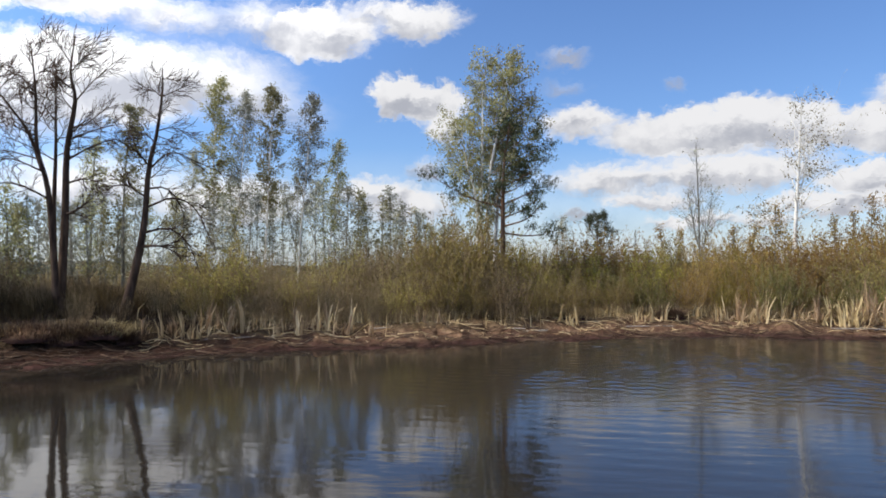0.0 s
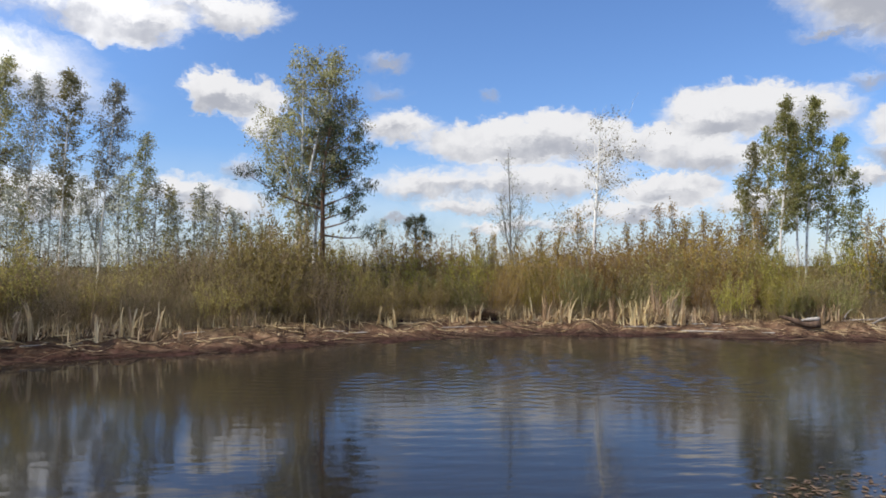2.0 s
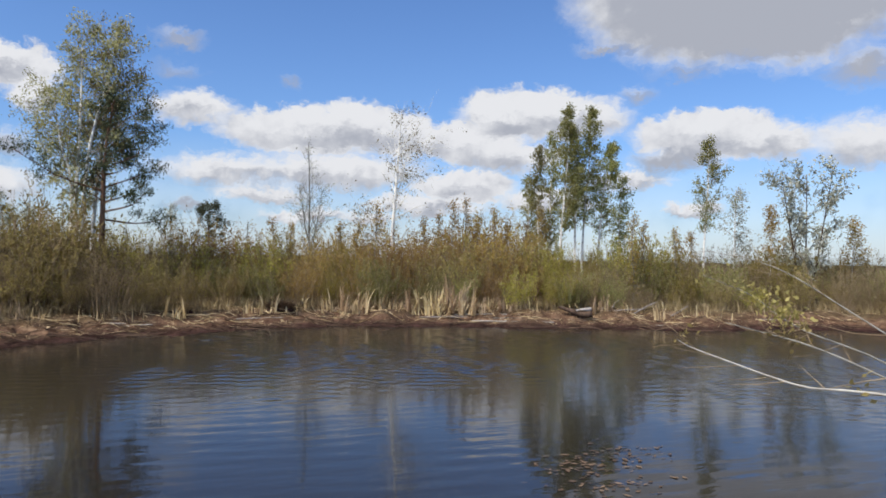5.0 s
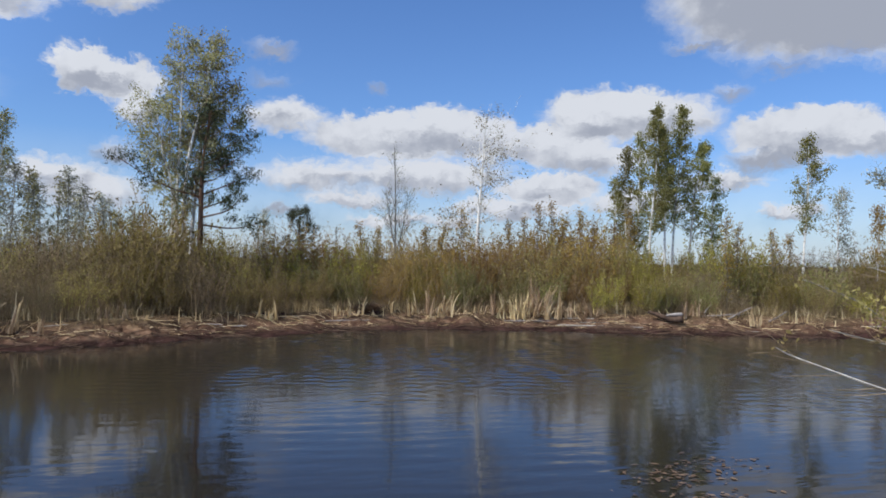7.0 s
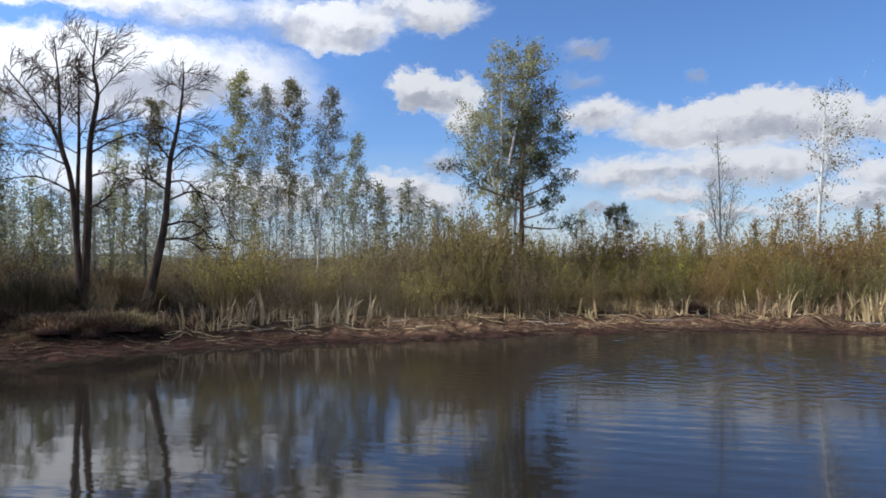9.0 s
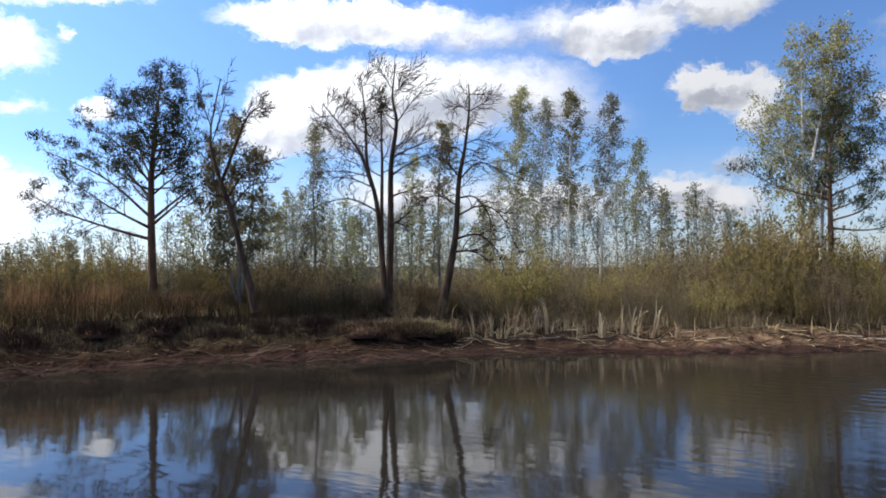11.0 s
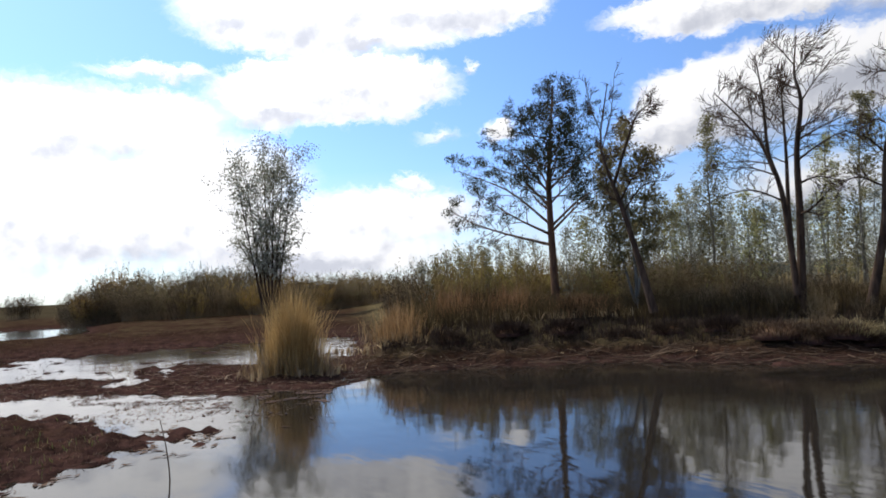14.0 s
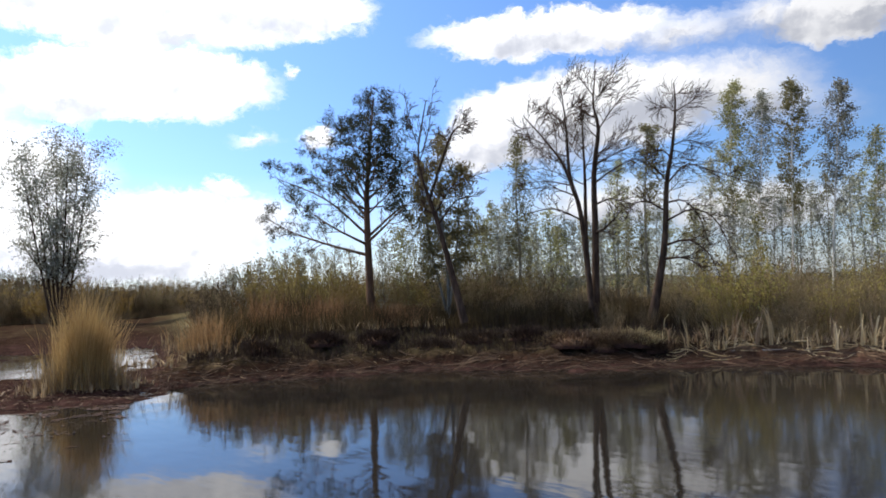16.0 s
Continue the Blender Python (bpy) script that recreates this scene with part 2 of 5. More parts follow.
def mud_and_turf():
    m, t, b = material("mud_and_turf")
    co = wire(t, "TexCoord").outputs["Object"]
    z = wire(t, "SeparateXYZ", (co,)).outputs[2]
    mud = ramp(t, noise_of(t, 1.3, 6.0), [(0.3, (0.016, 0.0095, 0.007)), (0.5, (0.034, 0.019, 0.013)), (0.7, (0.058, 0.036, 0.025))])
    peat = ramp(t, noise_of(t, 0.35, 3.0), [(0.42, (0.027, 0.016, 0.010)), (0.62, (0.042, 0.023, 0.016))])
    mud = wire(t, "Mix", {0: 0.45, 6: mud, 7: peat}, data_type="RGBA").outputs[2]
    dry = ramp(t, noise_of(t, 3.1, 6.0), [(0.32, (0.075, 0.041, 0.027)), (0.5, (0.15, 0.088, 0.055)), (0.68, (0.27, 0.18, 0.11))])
    # left mud darker, right mud lighter: cloud shade and sunshine put into the colour
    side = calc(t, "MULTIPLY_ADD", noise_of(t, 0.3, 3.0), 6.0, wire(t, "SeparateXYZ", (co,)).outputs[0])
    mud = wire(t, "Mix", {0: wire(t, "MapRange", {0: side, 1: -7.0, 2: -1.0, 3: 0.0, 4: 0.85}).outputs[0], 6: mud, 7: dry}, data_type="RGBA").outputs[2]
    turf = ramp(t, noise_of(t, 2.2, 6.0), [(0.3, (0.045, 0.036, 0.018)), (0.55, (0.095, 0.075, 0.038)), (0.75, (0.15, 0.115, 0.065))])
    field = ramp(t, noise_of(t, 0.06, 5.0), [(0.35, (0.034, 0.028, 0.016)), (0.65, (0.058, 0.046, 0.028))])
    grown = wire(t, "MapRange", {0: calc(t, "MULTIPLY_ADD", noise_of(t, 0.9, 4.0), 0.5, z), 1: 0.5, 2: 0.85, 3: 0.0, 4: 1.0}).outputs[0]
    far = wire(t, "MapRange", {0: wire(t, "VectorMath", (co,), operation="LENGTH").outputs["Value"], 1: 105.0, 2: 140.0, 3: 0.0, 4: 1.0}).outputs[0]
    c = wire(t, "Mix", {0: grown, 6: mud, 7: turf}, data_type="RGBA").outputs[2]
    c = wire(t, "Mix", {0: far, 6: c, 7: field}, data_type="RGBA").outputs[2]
    # black low ground: waterlogged peat, with the marsh's cloud shade put into the colour
    soaked_shade = wire(t, "MapRange", {0: calc(t, "MULTIPLY_ADD", noise_of(t, 0.7, 5.0), 0.16, z), 1: 0.13, 2: 0.26, 3: 1.0, 4: 0.0}).outputs[0]
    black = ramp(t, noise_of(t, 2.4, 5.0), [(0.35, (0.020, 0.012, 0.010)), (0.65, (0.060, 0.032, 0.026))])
    c = wire(t, "Mix", {0: soaked_shade, 6: c, 7: black}, data_type="RGBA").outputs[2]
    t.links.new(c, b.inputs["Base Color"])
    wet = wire(t, "MapRange", {0: z, 1: 0.02, 2: 0.16, 3: 0.7, 4: 0.95}).outputs[0]
    t.links.new(wet, b.inputs["Roughness"])
    b.inputs["Specular IOR Level"].default_value = 0.0
    bump(t, b, noise_of(t, 7.0, 7.0), 1.0, 0.12)
    return m


def pond_water():
    m, t, b = material("pond_water")
    co = wire(t, "TexCoord").outputs["Object"]
    b.inputs["Base Color"].default_value = (0.016, 0.0135, 0.0105, 1)
    b.inputs["Roughness"].default_value = 0.05
    b.inputs["IOR"].default_value = 1.333
    slow = noise_of(t, 0.5, 2.0, co)
    fine = noise_of(t, 2.6, 3.0, wire(t, "Mapping", {0: co, 3: (0.35, 1.0, 1.0)}).outputs[0])
    turned = wire(t, "Mapping", {0: co, 2: (0, 0, radians(98))}).outputs[0]
    bands = wire(t, "TexWave", {"Vector": turned, "Scale": 0.75, "Distortion": 5.0, "Detail": 2.0, "Detail Scale": 0.6})
    bands.wave_type, bands.bands_direction = "BANDS", "X"
    wave = bands.outputs["Fac"]
    # the breeze reaches the open right-hand half of the pond in patches
    open_half = wire(t, "MapRange", {0: wire(t, "SeparateXYZ", (co,)).outputs[0], 1: -6.0, 2: 3.0, 3: 0.08, 4: 1.0}).outputs[0]
    gust = wire(t, "MapRange", {0: noise_of(t, 0.16, 2.0, co), 1: 0.42, 2: 0.6, 3: 0.1, 4: 1.0}).outputs[0]
    gust = calc(t, "MULTIPLY", gust, open_half)
    wide = wire(t, "Mapping", {0: co, 3: (0.3, 1.0, 1.0)}).outputs[0]
    shiver = noise_of(t, 6.0, 2.0, wide)
    # far out the ripples are too fine to tell apart and only blur the reflections
    off = wire(t, "VectorMath", (co,), operation="LENGTH").outputs["Value"]
    blur = wire(t, "MapRange", {0: calc(t, "MULTIPLY_ADD", noise_of(t, 0.25, 2.0, co), 3.0, off), 1: 9.0, 2: 16.0, 3: 0.0, 4: 0.1}).outputs[0]
    t.links.new(calc(t, "MULTIPLY_ADD", blur, open_half, 0.045), b.inputs["Roughness"])
    h = calc(t, "MULTIPLY_ADD", slow, 0.45, calc(t, "MULTIPLY", shiver, calc(t, "MULTIPLY_ADD", open_half, 0.10, 0.06)))
    h = calc(t, "MULTIPLY_ADD", h, 1.0, calc(t, "MULTIPLY", calc(t, "MULTIPLY_ADD", fine, 0.14, calc(t, "MULTIPLY", wave, 0.08)), gust))
    bump(t, b, h, 1.0, 0.022)
    return m


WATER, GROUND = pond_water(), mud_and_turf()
BARK_DARK = bark("alder_bark", (0.036, 0.023, 0.016), (0.11, 0.072, 0.05), 9)
BARK_BIRCH = bark("birch_bark", (0.05, 0.045, 0.04), (0.72, 0.69, 0.62), 3, True)
BARK_PINE = bark("pine_bark", (0.07, 0.040, 0.026), (0.20, 0.115, 0.070), 7)
BARK_GREY = bark("poplar_bark", (0.10, 0.092, 0.075), (0.30, 0.28, 0.235), 6)
STEM = bark("willow_stem", (0.165, 0.115, 0.066), (0.39, 0.29, 0.175), 5)
LEAF_BIRCH = leafy("birch_leaf", [(0.2, 0.19, 0.07), (0.31, 0.29, 0.125), (0.44, 0.41, 0.22)], 0.25, 0.75)
LEAF_GREEN = leafy("young_birch_leaf", [(0.16, 0.16, 0.045), (0.25, 0.24, 0.078), (0.36, 0.33, 0.13)], 0.45, 0.8)
LEAF_SILVER = leafy("poplar_leaf", [(0.22, 0.225, 0.165), (0.34, 0.34, 0.26), (0.48, 0.475, 0.39)], 0.3, 0.75)
LEAF_OLIVE = leafy("willow_leaf", [(0.18, 0.14, 0.046), (0.28, 0.22, 0.075), (0.38, 0.305, 0.115)], 0.5, 0.8)
LEAF_LIME = leafy("fresh_willow_leaf", [(0.21, 0.18, 0.036), (0.32, 0.27, 0.055), (0.41, 0.35, 0.09)], 0.5, 0.8)
LEAF_BROWN = leafy("grey_willow_leaf", [(0.115, 0.09, 0.042), (0.19, 0.15, 0.07), (0.28, 0.23, 0.12)], 0.45, 0.8)
# brown leaf colours lowered to carry the cloud shade over the left-hand bushes
LEAF_SHADED = leafy("shaded_bush_leaf", [(0.05, 0.037, 0.02), (0.085, 0.064, 0.034), (0.14, 0.108, 0.058)], 0.3, 0.85)
LEAF_RUST = leafy("bud_leaf", [(0.23, 0.135, 0.04), (0.33, 0.205, 0.06), (0.37, 0.275, 0.085)], 0.5, 0.8)
NEEDLE = leafy("pine_needle", [(0.035, 0.043, 0.022), (0.058, 0.068, 0.033), (0.095, 0.1, 0.05)], 0.2, 0.7)
STRAW = leafy("dry_reed", [(0.3, 0.2, 0.105), (0.46, 0.335, 0.185), (0.62, 0.485, 0.29)], 0.2, 0.7)
DRY_GRASS = leafy("dry_grass", [(0.15, 0.105, 0.052), (0.27, 0.195, 0.1), (0.38, 0.29, 0.165)], 0.25, 0.85)
REED_GOLD = leafy("golden_reed", [(0.23, 0.13, 0.055), (0.36, 0.215, 0.095), (0.5, 0.325, 0.155)], 0.3, 0.85)
# grass colours lowered to stand in for cloud shade on the raised bank
SHADED_GRASS = leafy("shaded_grass", [(0.05, 0.036, 0.016), (0.088, 0.064, 0.027), (0.13, 0.098, 0.044)], 0.3, 0.85)
ROT = leafy("rotting_stalk", [(0.048, 0.029, 0.019), (0.095, 0.058, 0.037), (0.155, 0.1, 0.064)], 0.15, 0.85)
# darker copy of the rotting stalks: the left bank's cloud shade as colour
SHADED_LITTER = leafy("shaded_litter", [(0.024, 0.015, 0.0105), (0.045, 0.029, 0.02), (0.075, 0.05, 0.034)], 0.1, 0.9)
GRASS = leafy("grass", [(0.06, 0.075, 0.02), (0.11, 0.125, 0.035), (0.19, 0.17, 0.06)], 0.3)
DRIFTWOOD = bark("driftwood", (0.16, 0.13, 0.11), (0.36, 0.32, 0.28), 9)
PALE_WOOD = bark("pale_wood", (0.26, 0.23, 0.19), (0.52, 0.48, 0.41), 9)

# ---- mesh helpers ----


def mesh_of(name, verts, quads, mat):
    """A mesh from arrays of points and of four-cornered faces."""
    me = bpy.data.meshes.new(name)
    verts, quads = np.asarray(verts, np.float32).reshape(-1, 3), np.asarray(quads, np.int32).reshape(-1, 4)
    me.vertices.add(len(verts)), me.loops.add(quads.size), me.polygons.add(len(quads))
    me.vertices.foreach_set("co", verts.ravel())
    me.loops.foreach_set("vertex_index", quads.ravel())
    me.polygons.foreach_set("loop_start", np.arange(0, quads.size, 4, dtype=np.int32))
    me.update(calc_edges=True)
    me.materials.append(mat)
    return me


def child(name, me, parent, label=""):
    ob = new(name, me)
    ob.parent = parent
    if label:
        tagged(ob, label)
    return ob


def tubes(stems, sides=5):
    """Tapered round stems: every stem is its points and its radii."""
    verts, quads, base = [], [], 0
    ring = np.arange(sides) * 2 * np.pi / sides
    for pts, rad in stems:
        pts, rad = np.asarray(pts, float), np.asarray(rad, float)
        tan = np.gradient(pts, axis=0)
        tan /= np.linalg.norm(tan, axis=1, keepdims=True) + 1e-9
        side = np.cross(tan, np.where(abs(tan[:, 2:3]) > 0.9, [[1.0, 0, 0]], [[0, 0, 1.0]]))
        side /= np.linalg.norm(side, axis=1, keepdims=True) + 1e-9
        if len(pts) > 1:
            flip = np.cumprod(np.r_[1, np.where((side[1:] * side[:-1]).sum(1) < -0.3, -1, 1)])
            side = side * flip[:, None]
        top = np.cross(side, tan)
        v = pts[:, None] + rad[:, None, None] * (np.cos(ring)[None, :, None] * side[:, None] + np.sin(ring)[None, :, None] * top[:, None])
        k = len(pts)
        i = (np.arange(k - 1)[:, None] * sides + np.arange(sides)[None]).ravel()
        j = (np.arange(k - 1)[:, None] * sides + (np.arange(sides)[None] + 1) % sides).ravel()
        quads.append(np.stack([i, j, j + sides, i + sides], 1) + base)
        verts.append(v.reshape(-1, 3))
        base += k * sides
    return np.concatenate(verts), np.concatenate(quads)


def along(stem, f):
    """Place, direction and radius at the fraction f of a stem."""
    pts, rad = stem
    s = min(max(f, 0.0), 0.999) * (len(pts) - 1)
    k = int(s)
    d = pts[k + 1] - pts[k]
    return pts[k] + d * (s - k), d / (np.linalg.norm(d) + 1e-9), rad[k] + (rad[k + 1] - rad[k]) * (s - k)


def curve_stem(points, r0, r1, n=12):
    """A smooth stem through a few points."""
    p = [np.array(q, float) for q in points]
    ext = [2 * p[0] - p[1], *p, 2 * p[-1] - p[-2]]
    out = []
    for f in np.linspace(0, len(p) - 1 - 1e-6, n):
        k, s = int(f), f - int(f)
        a, b, c, d = ext[k:k + 4]
        out.append(0.5 * (2 * b + (c - a) * s + (2 * a - 5 * b + 4 * c - d) * s * s + (3 * b - a - 3 * c + d) * s ** 3))
    return np.array(out), r0 + (r1 - r0) * np.linspace(0, 1, n) ** 0.8


def sprout(rng, stems, count, span, length, angle, bend=0.0, wind=(0, 0, 0), thick=0.5, shape=None, wobble=0.12, n=6, least=0.003):
    """Side shoots on every stem: how many, on which part of it, how long, at which angle from it, how they bend up (or, negative, droop)."""
    out = []
    for stem in stems:
        for q in range(count):
            f = span[0] + (span[1] - span[0]) * ((q + rng.random()) / count)
            p, d, r = along(stem, f)
            side = rng.normal(size=3)
            side -= d * side.dot(d)
            side /= np.linalg.norm(side) + 1e-9
            a = radians(angle * rng.uniform(0.75, 1.25))
            way = d * math.cos(a) + side * math.sin(a)
            size = length * rng.uniform(0.65, 1.2) * (shape(f) if shape else 1.0)
            pts = [p]
            for k in range(n - 1):
                way = way + np.array([0, 0, bend / n]) + np.array(wind) / n + rng.normal(size=3) * wobble
                way /= np.linalg.norm(way)
                pts.append(pts[-1] + way * size / (n - 1))
            r0 = min(r * thick, 0.03 * size + 0.003)
            out.append((np.array(pts), np.linspace(max(r0, least * 1.4), max(0.25 * r0, least), n)))
    return out


def scatter(rng, stems, each, span, spread):
    """Places near the stems, for leaves."""
    out = []
    for stem in stems:
        pts = stem[0]
        s = rng.uniform(span[0], span[1], each) * (len(pts) - 1) * 0.999
        k = s.astype(int)
        out.append(pts[k] + (pts[k + 1] - pts[k]) * (s - k)[:, None] + rng.normal(size=(each, 3)) * spread)
    return np.concatenate(out)


def leaves(rng, at, long, wide, way=None, loose=1.0):
    """A small pointed four-cornered leaf at every place. way: the direction that they trail in."""
    n = len(at)
    d = rng.normal(size=(n, 3)) * loose
    if way is not None:
        d = d + np.asarray(way, float)
    d /= np.linalg.norm(d, axis=1, keepdims=True) + 1e-9
    s = np.cross(d, rng.normal(size=(n, 3)))
    s /= np.linalg.norm(s, axis=1, keepdims=True) + 1e-9
    size = rng.uniform(0.6, 1.3, (n, 1))
    up = np.cross(d, s) * wide * 0.25
    a, b = at - d * long * size * 0.5, at + d * long * size * 0.5
    m = at - d * long * size * 0.08
    v = np.stack([a, m + s * wide * size * 0.5 + up, b, m - s * wide * size * 0.5 + up], 1)
    return v.reshape(-1, 3), np.arange(4 * n).reshape(-1, 4)


def blades(rng, base, height, wide, lean=0.25, way=None):
    """Upright blades that narrow and bend over, two faces each."""
    n = len(base)
    h = np.asarray(height, float) * rng.uniform(0.4, 1.15, n)
    a = rng.uniform(0, 2 * np.pi, n)
    tip = np.stack([np.cos(a), np.sin(a), np.zeros(n)], 1) * (np.abs(rng.normal(size=n)) * lean * h)[:, None]
    if way is not None:
        tip = tip + np.asarray(way, float) * h[:, None]
    b = rng.uniform(0, np.pi, n)
    s = np.stack([np.cos(b), np.sin(b), np.zeros(n)], 1) * wide * 0.5
    mid = base + tip * 0.3 + np.stack([0 * h, 0 * h, 0.55 * h], 1)
    top = base + tip + np.stack([0 * h, 0 * h, h * (1 - 0.25 * np.clip(np.linalg.norm(tip, axis=1) / h, 0, 1))], 1)
    v = np.stack([base - s, base + s, mid + s * 0.8, mid - s * 0.8, top + s * 0.25, top - s * 0.25], 1)
    i = np.arange(n)[:, None] * 6
    return v.reshape(-1, 3), np.concatenate([i + [0, 1, 2, 3], i + [3, 2, 4, 5]])


def merged(*sets):
    verts, quads, base = [], [], 0
    for v, q in sets:
        verts.append(v), quads.append(q + base)
        base += len(v)
    return np.concatenate(verts), np.concatenate(quads)


# ---- the lie of the land ----
# degrees to the left, metres to the far shore
SHORE = [(-100, 3.0), (-75, 14.0), (-60, 25.0), (-51, 28.7), (-46, 27.0), (-42, 25.2), (-36, 24.6), (-30, 24.0), (-15, 23.6), (-7, 22.4), (2, 20.9), (9, 19.6), (16, 19.6),
         (24, 19.2), (31, 18.8), (38, 18.4), (48, 19.3), (58, 18.9), (66, 19.0), (70, 16.9), (76, 17.1), (80, 17.7), (88, 19.9), (96, 21.0), (120, 18.0), (150, 3.0)]
NEAR = [(-100, 6.0), (-62, 5.2), (-30, 4.6), (0, 4.6), (60, 5.0), (80, 5.5), (100, 7.5), (120, 12.0), (150, 20.0)]


def table(rows, a):
    return np.interp(a, [r[0] for r in rows], [r[1] for r in rows])


def step(lo, hi, v):
    s = np.clip((v - lo) / (hi - lo), 0, 1)
    return s * s * (3 - 2 * s)


def lumps(x, y, size, seed):
    """Smooth unevenness about -1 to 1, from a few crossed waves."""
    rng = np.random.default_rng(seed)
    out = 0
    for k in range(9):
        a, s, ph = rng.uniform(0, 6.28), size * rng.uniform(0.45, 1.7), rng.uniform(0, 6.28)
        out = out + np.sin((x * np.cos(a) + y * np.sin(a)) * 6.28 / s + ph + 1.3 * np.sin((x * np.sin(a) - y * np.cos(a)) * 3.9 / s + ph))
    return out / 4.2


def land(turn, r):
    """Height of the ground, by degrees to the left and metres away."""
    turn, r = np.asarray(turn, float), np.asarray(r, float)
    x, y = -np.sin(np.radians(turn)) * r, np.cos(np.radians(turn)) * r
    edge = 0.35 * lumps(x, y, 3.0, 5) + 0.22 * lumps(x, y, 0.9, 6)
    far = r - table(SHORE, turn) + edge * step(3, 8, r)
    near = table(NEAR, turn) - r + 0.5 * edge
    spit = np.minimum(r - np.interp(turn, [84, 88, 92, 100], [12.1, 11.3, 10.3, 8.5]), np.interp(turn, [84, 88, 92, 100], [12.6, 15.0, 16.4, 17.0]) - r)
    marsh = step(64, 69, turn) * step(130, 110, turn)
    dyke = step(22, 32, turn) * step(70, 58, turn)
    bank = 0.16 * np.clip(far, -4, 0.9) + (0.34 + 0.12 * dyke) * step(0.5, 2.4, far) + 0.45 * dyke * step(1.8, 4.2, far) + 0.3 * step(3, 30, far) \
        + 0.07 * lumps(x, y, 1.3, 7) * step(0, 1.5, far) + 0.03 * lumps(x, y, 0.45, 8) * step(-0.5, 0.5, far)
    bank = bank + dyke * step(45, 110, r) * 1.55 * step(400, 130, r)
    flat = np.clip(0.10 * far, -0.5, 0.05) + 0.055 * lumps(x * 0.6 + y * 0.2, y, 2.6, 9) * step(0, 1, far) + 0.03 * lumps(x, y, 0.5, 10)
    spit = np.minimum(spit, (turn - 83.5) * np.where(turn > 83.5, 0.2, 0.1)) + 0.8 * edge
    streak = lumps(np.radians(turn) * 7.0, r, 1.5, 12) * 0.6 + lumps(np.radians(turn) * 16.0, r * 1.2, 0.8, 13) * 0.5
    flat = flat + 0.10 * streak * step(0.3, 2, far) * step(45, 36, r)
    pool = np.maximum(step(23.3, 25.0, r + edge * 2) * step(36, 33, r + edge * 2), step(84.5, 88, turn + edge) * step(49, 52, r) * step(83, 78, r))
    flat = flat - 0.13 * pool * step(64.5, 66.5, turn) + 0.25 * step(36, 48, r) * (1 - pool)
    out = bank + (flat - bank) * marsh
    tongue = np.clip(0.10 * spit, -0.5, 0.07) + 0.05 * lumps(x, y, 0.6, 11) + 0.12 * streak * step(11.2, 12.4, r)
    out = np.maximum(out, np.where(turn > 77, tongue, -0.5))
    mine = np.clip(0.22 * near, -0.6, 0.55)
    return np.maximum(np.clip(out, -0.6, 9), mine)


def place(turn, r, sink=0.0):
    v = heading(turn) * r
    return Vector((v.x, v.y, float(land(turn, r)) - sink))


def make_ground():
    turns = np.r_[np.arange(-62, 104, 0.3), np.arange(104, 298, 3.0)]
    rad = np.r_[0.0, 0.5, 1.5, 3.0, np.geomspace(4.0, 60, 280), np.geomspace(62, 4200, 60)]
    a, r = np.meshgrid(turns, rad, indexing="ij")
    folded = np.where(a > 180, a - 360, a)
    z = land(np.clip(folded, -100, 150), r)
    far_side = (folded > 150) | (folded < -100)
    z = np.where(far_side, np.maximum(z, 0.55), z)
    v = np.stack([-np.sin(np.radians(a)) * r, np.cos(np.radians(a)) * r, z], -1).reshape(-1, 3)
    n, k = len(turns), len(rad)
    i, j = np.meshgrid(np.arange(n), np.arange(k - 1), indexing="ij")
    i2 = (i + 1) % n
    q = np.stack([i * k + j, i * k + j + 1, i2 * k + j + 1, i2 * k + j], -1).reshape(-1, 4)
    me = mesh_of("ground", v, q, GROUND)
    me.polygons.foreach_set("use_smooth", np.ones(len(me.polygons), bool))
    tagged(new("ground", me), "uneven muddy pond bank with peat, turf and far fields, left side darkened for cloud shade", "ground", kind="structure")


def ripples(x, y):
    """Short wind waves that run towards the near bank, a few millimetres high."""
    rng = np.random.default_rng(15)
    out = 0
    for k in range(18):
        way, size, ph = rng.normal() * 0.5, rng.uniform(0.17, 0.42), rng.uniform(0, 6.28)
        u, v = x * np.sin(way) + y * np.cos(way), x * np.cos(way) - y * np.sin(way)
        out = out + size * np.sin(u * 6.28 / size + ph + 0.9 * np.sin(v * 1.7 / size ** 0.5 + ph * 3))
    return out * 0.0055


def make_water():
    turns = np.r_[np.arange(-64, 30, 0.36), np.arange(30, 296, 3.0)]
    rad = np.r_[0.0, 2.0, 4.0, 6.0, 8.0, np.arange(9.5, 29.6, 0.05), 31.0, 35.0, 42.0, 52.0, 66.0, 85.0, 110.0]
    a, r = np.meshgrid(turns, rad, indexing="ij")
    x, y = -np.sin(np.radians(a)) * r, np.cos(np.radians(a)) * r
    breeze = step(16, -4, a) * step(-64, -58, a) * step(10.5, 17, r + 1.5 * lumps(x, y, 5.0, 17)) * step(29.5, 28, r) * (0.75 + 0.35 * np.clip(lumps(x, y, 6.0, 16), -1, 1))
    v = np.stack([x, y, ripples(x, y) * np.clip(breeze, 0, 1.2)], -1).reshape(-1, 3)
    n, k = len(turns), len(rad)
    i, j = np.meshgrid(np.arange(n), np.arange(k - 1), indexing="ij")
    i2 = (i + 1) % n
    q = np.stack([i * k + j, i2 * k + j, i2 * k + j + 1, i * k + j + 1], -1).reshape(-1, 4)
    me = mesh_of("water", v, q, WATER)
    me.polygons.foreach_set("use_smooth", np.ones(len(me.polygons), bool))
    tagged(new("water", me), "still dark pond water with light ripples", "water", kind="structure")


make_ground()
make_water()

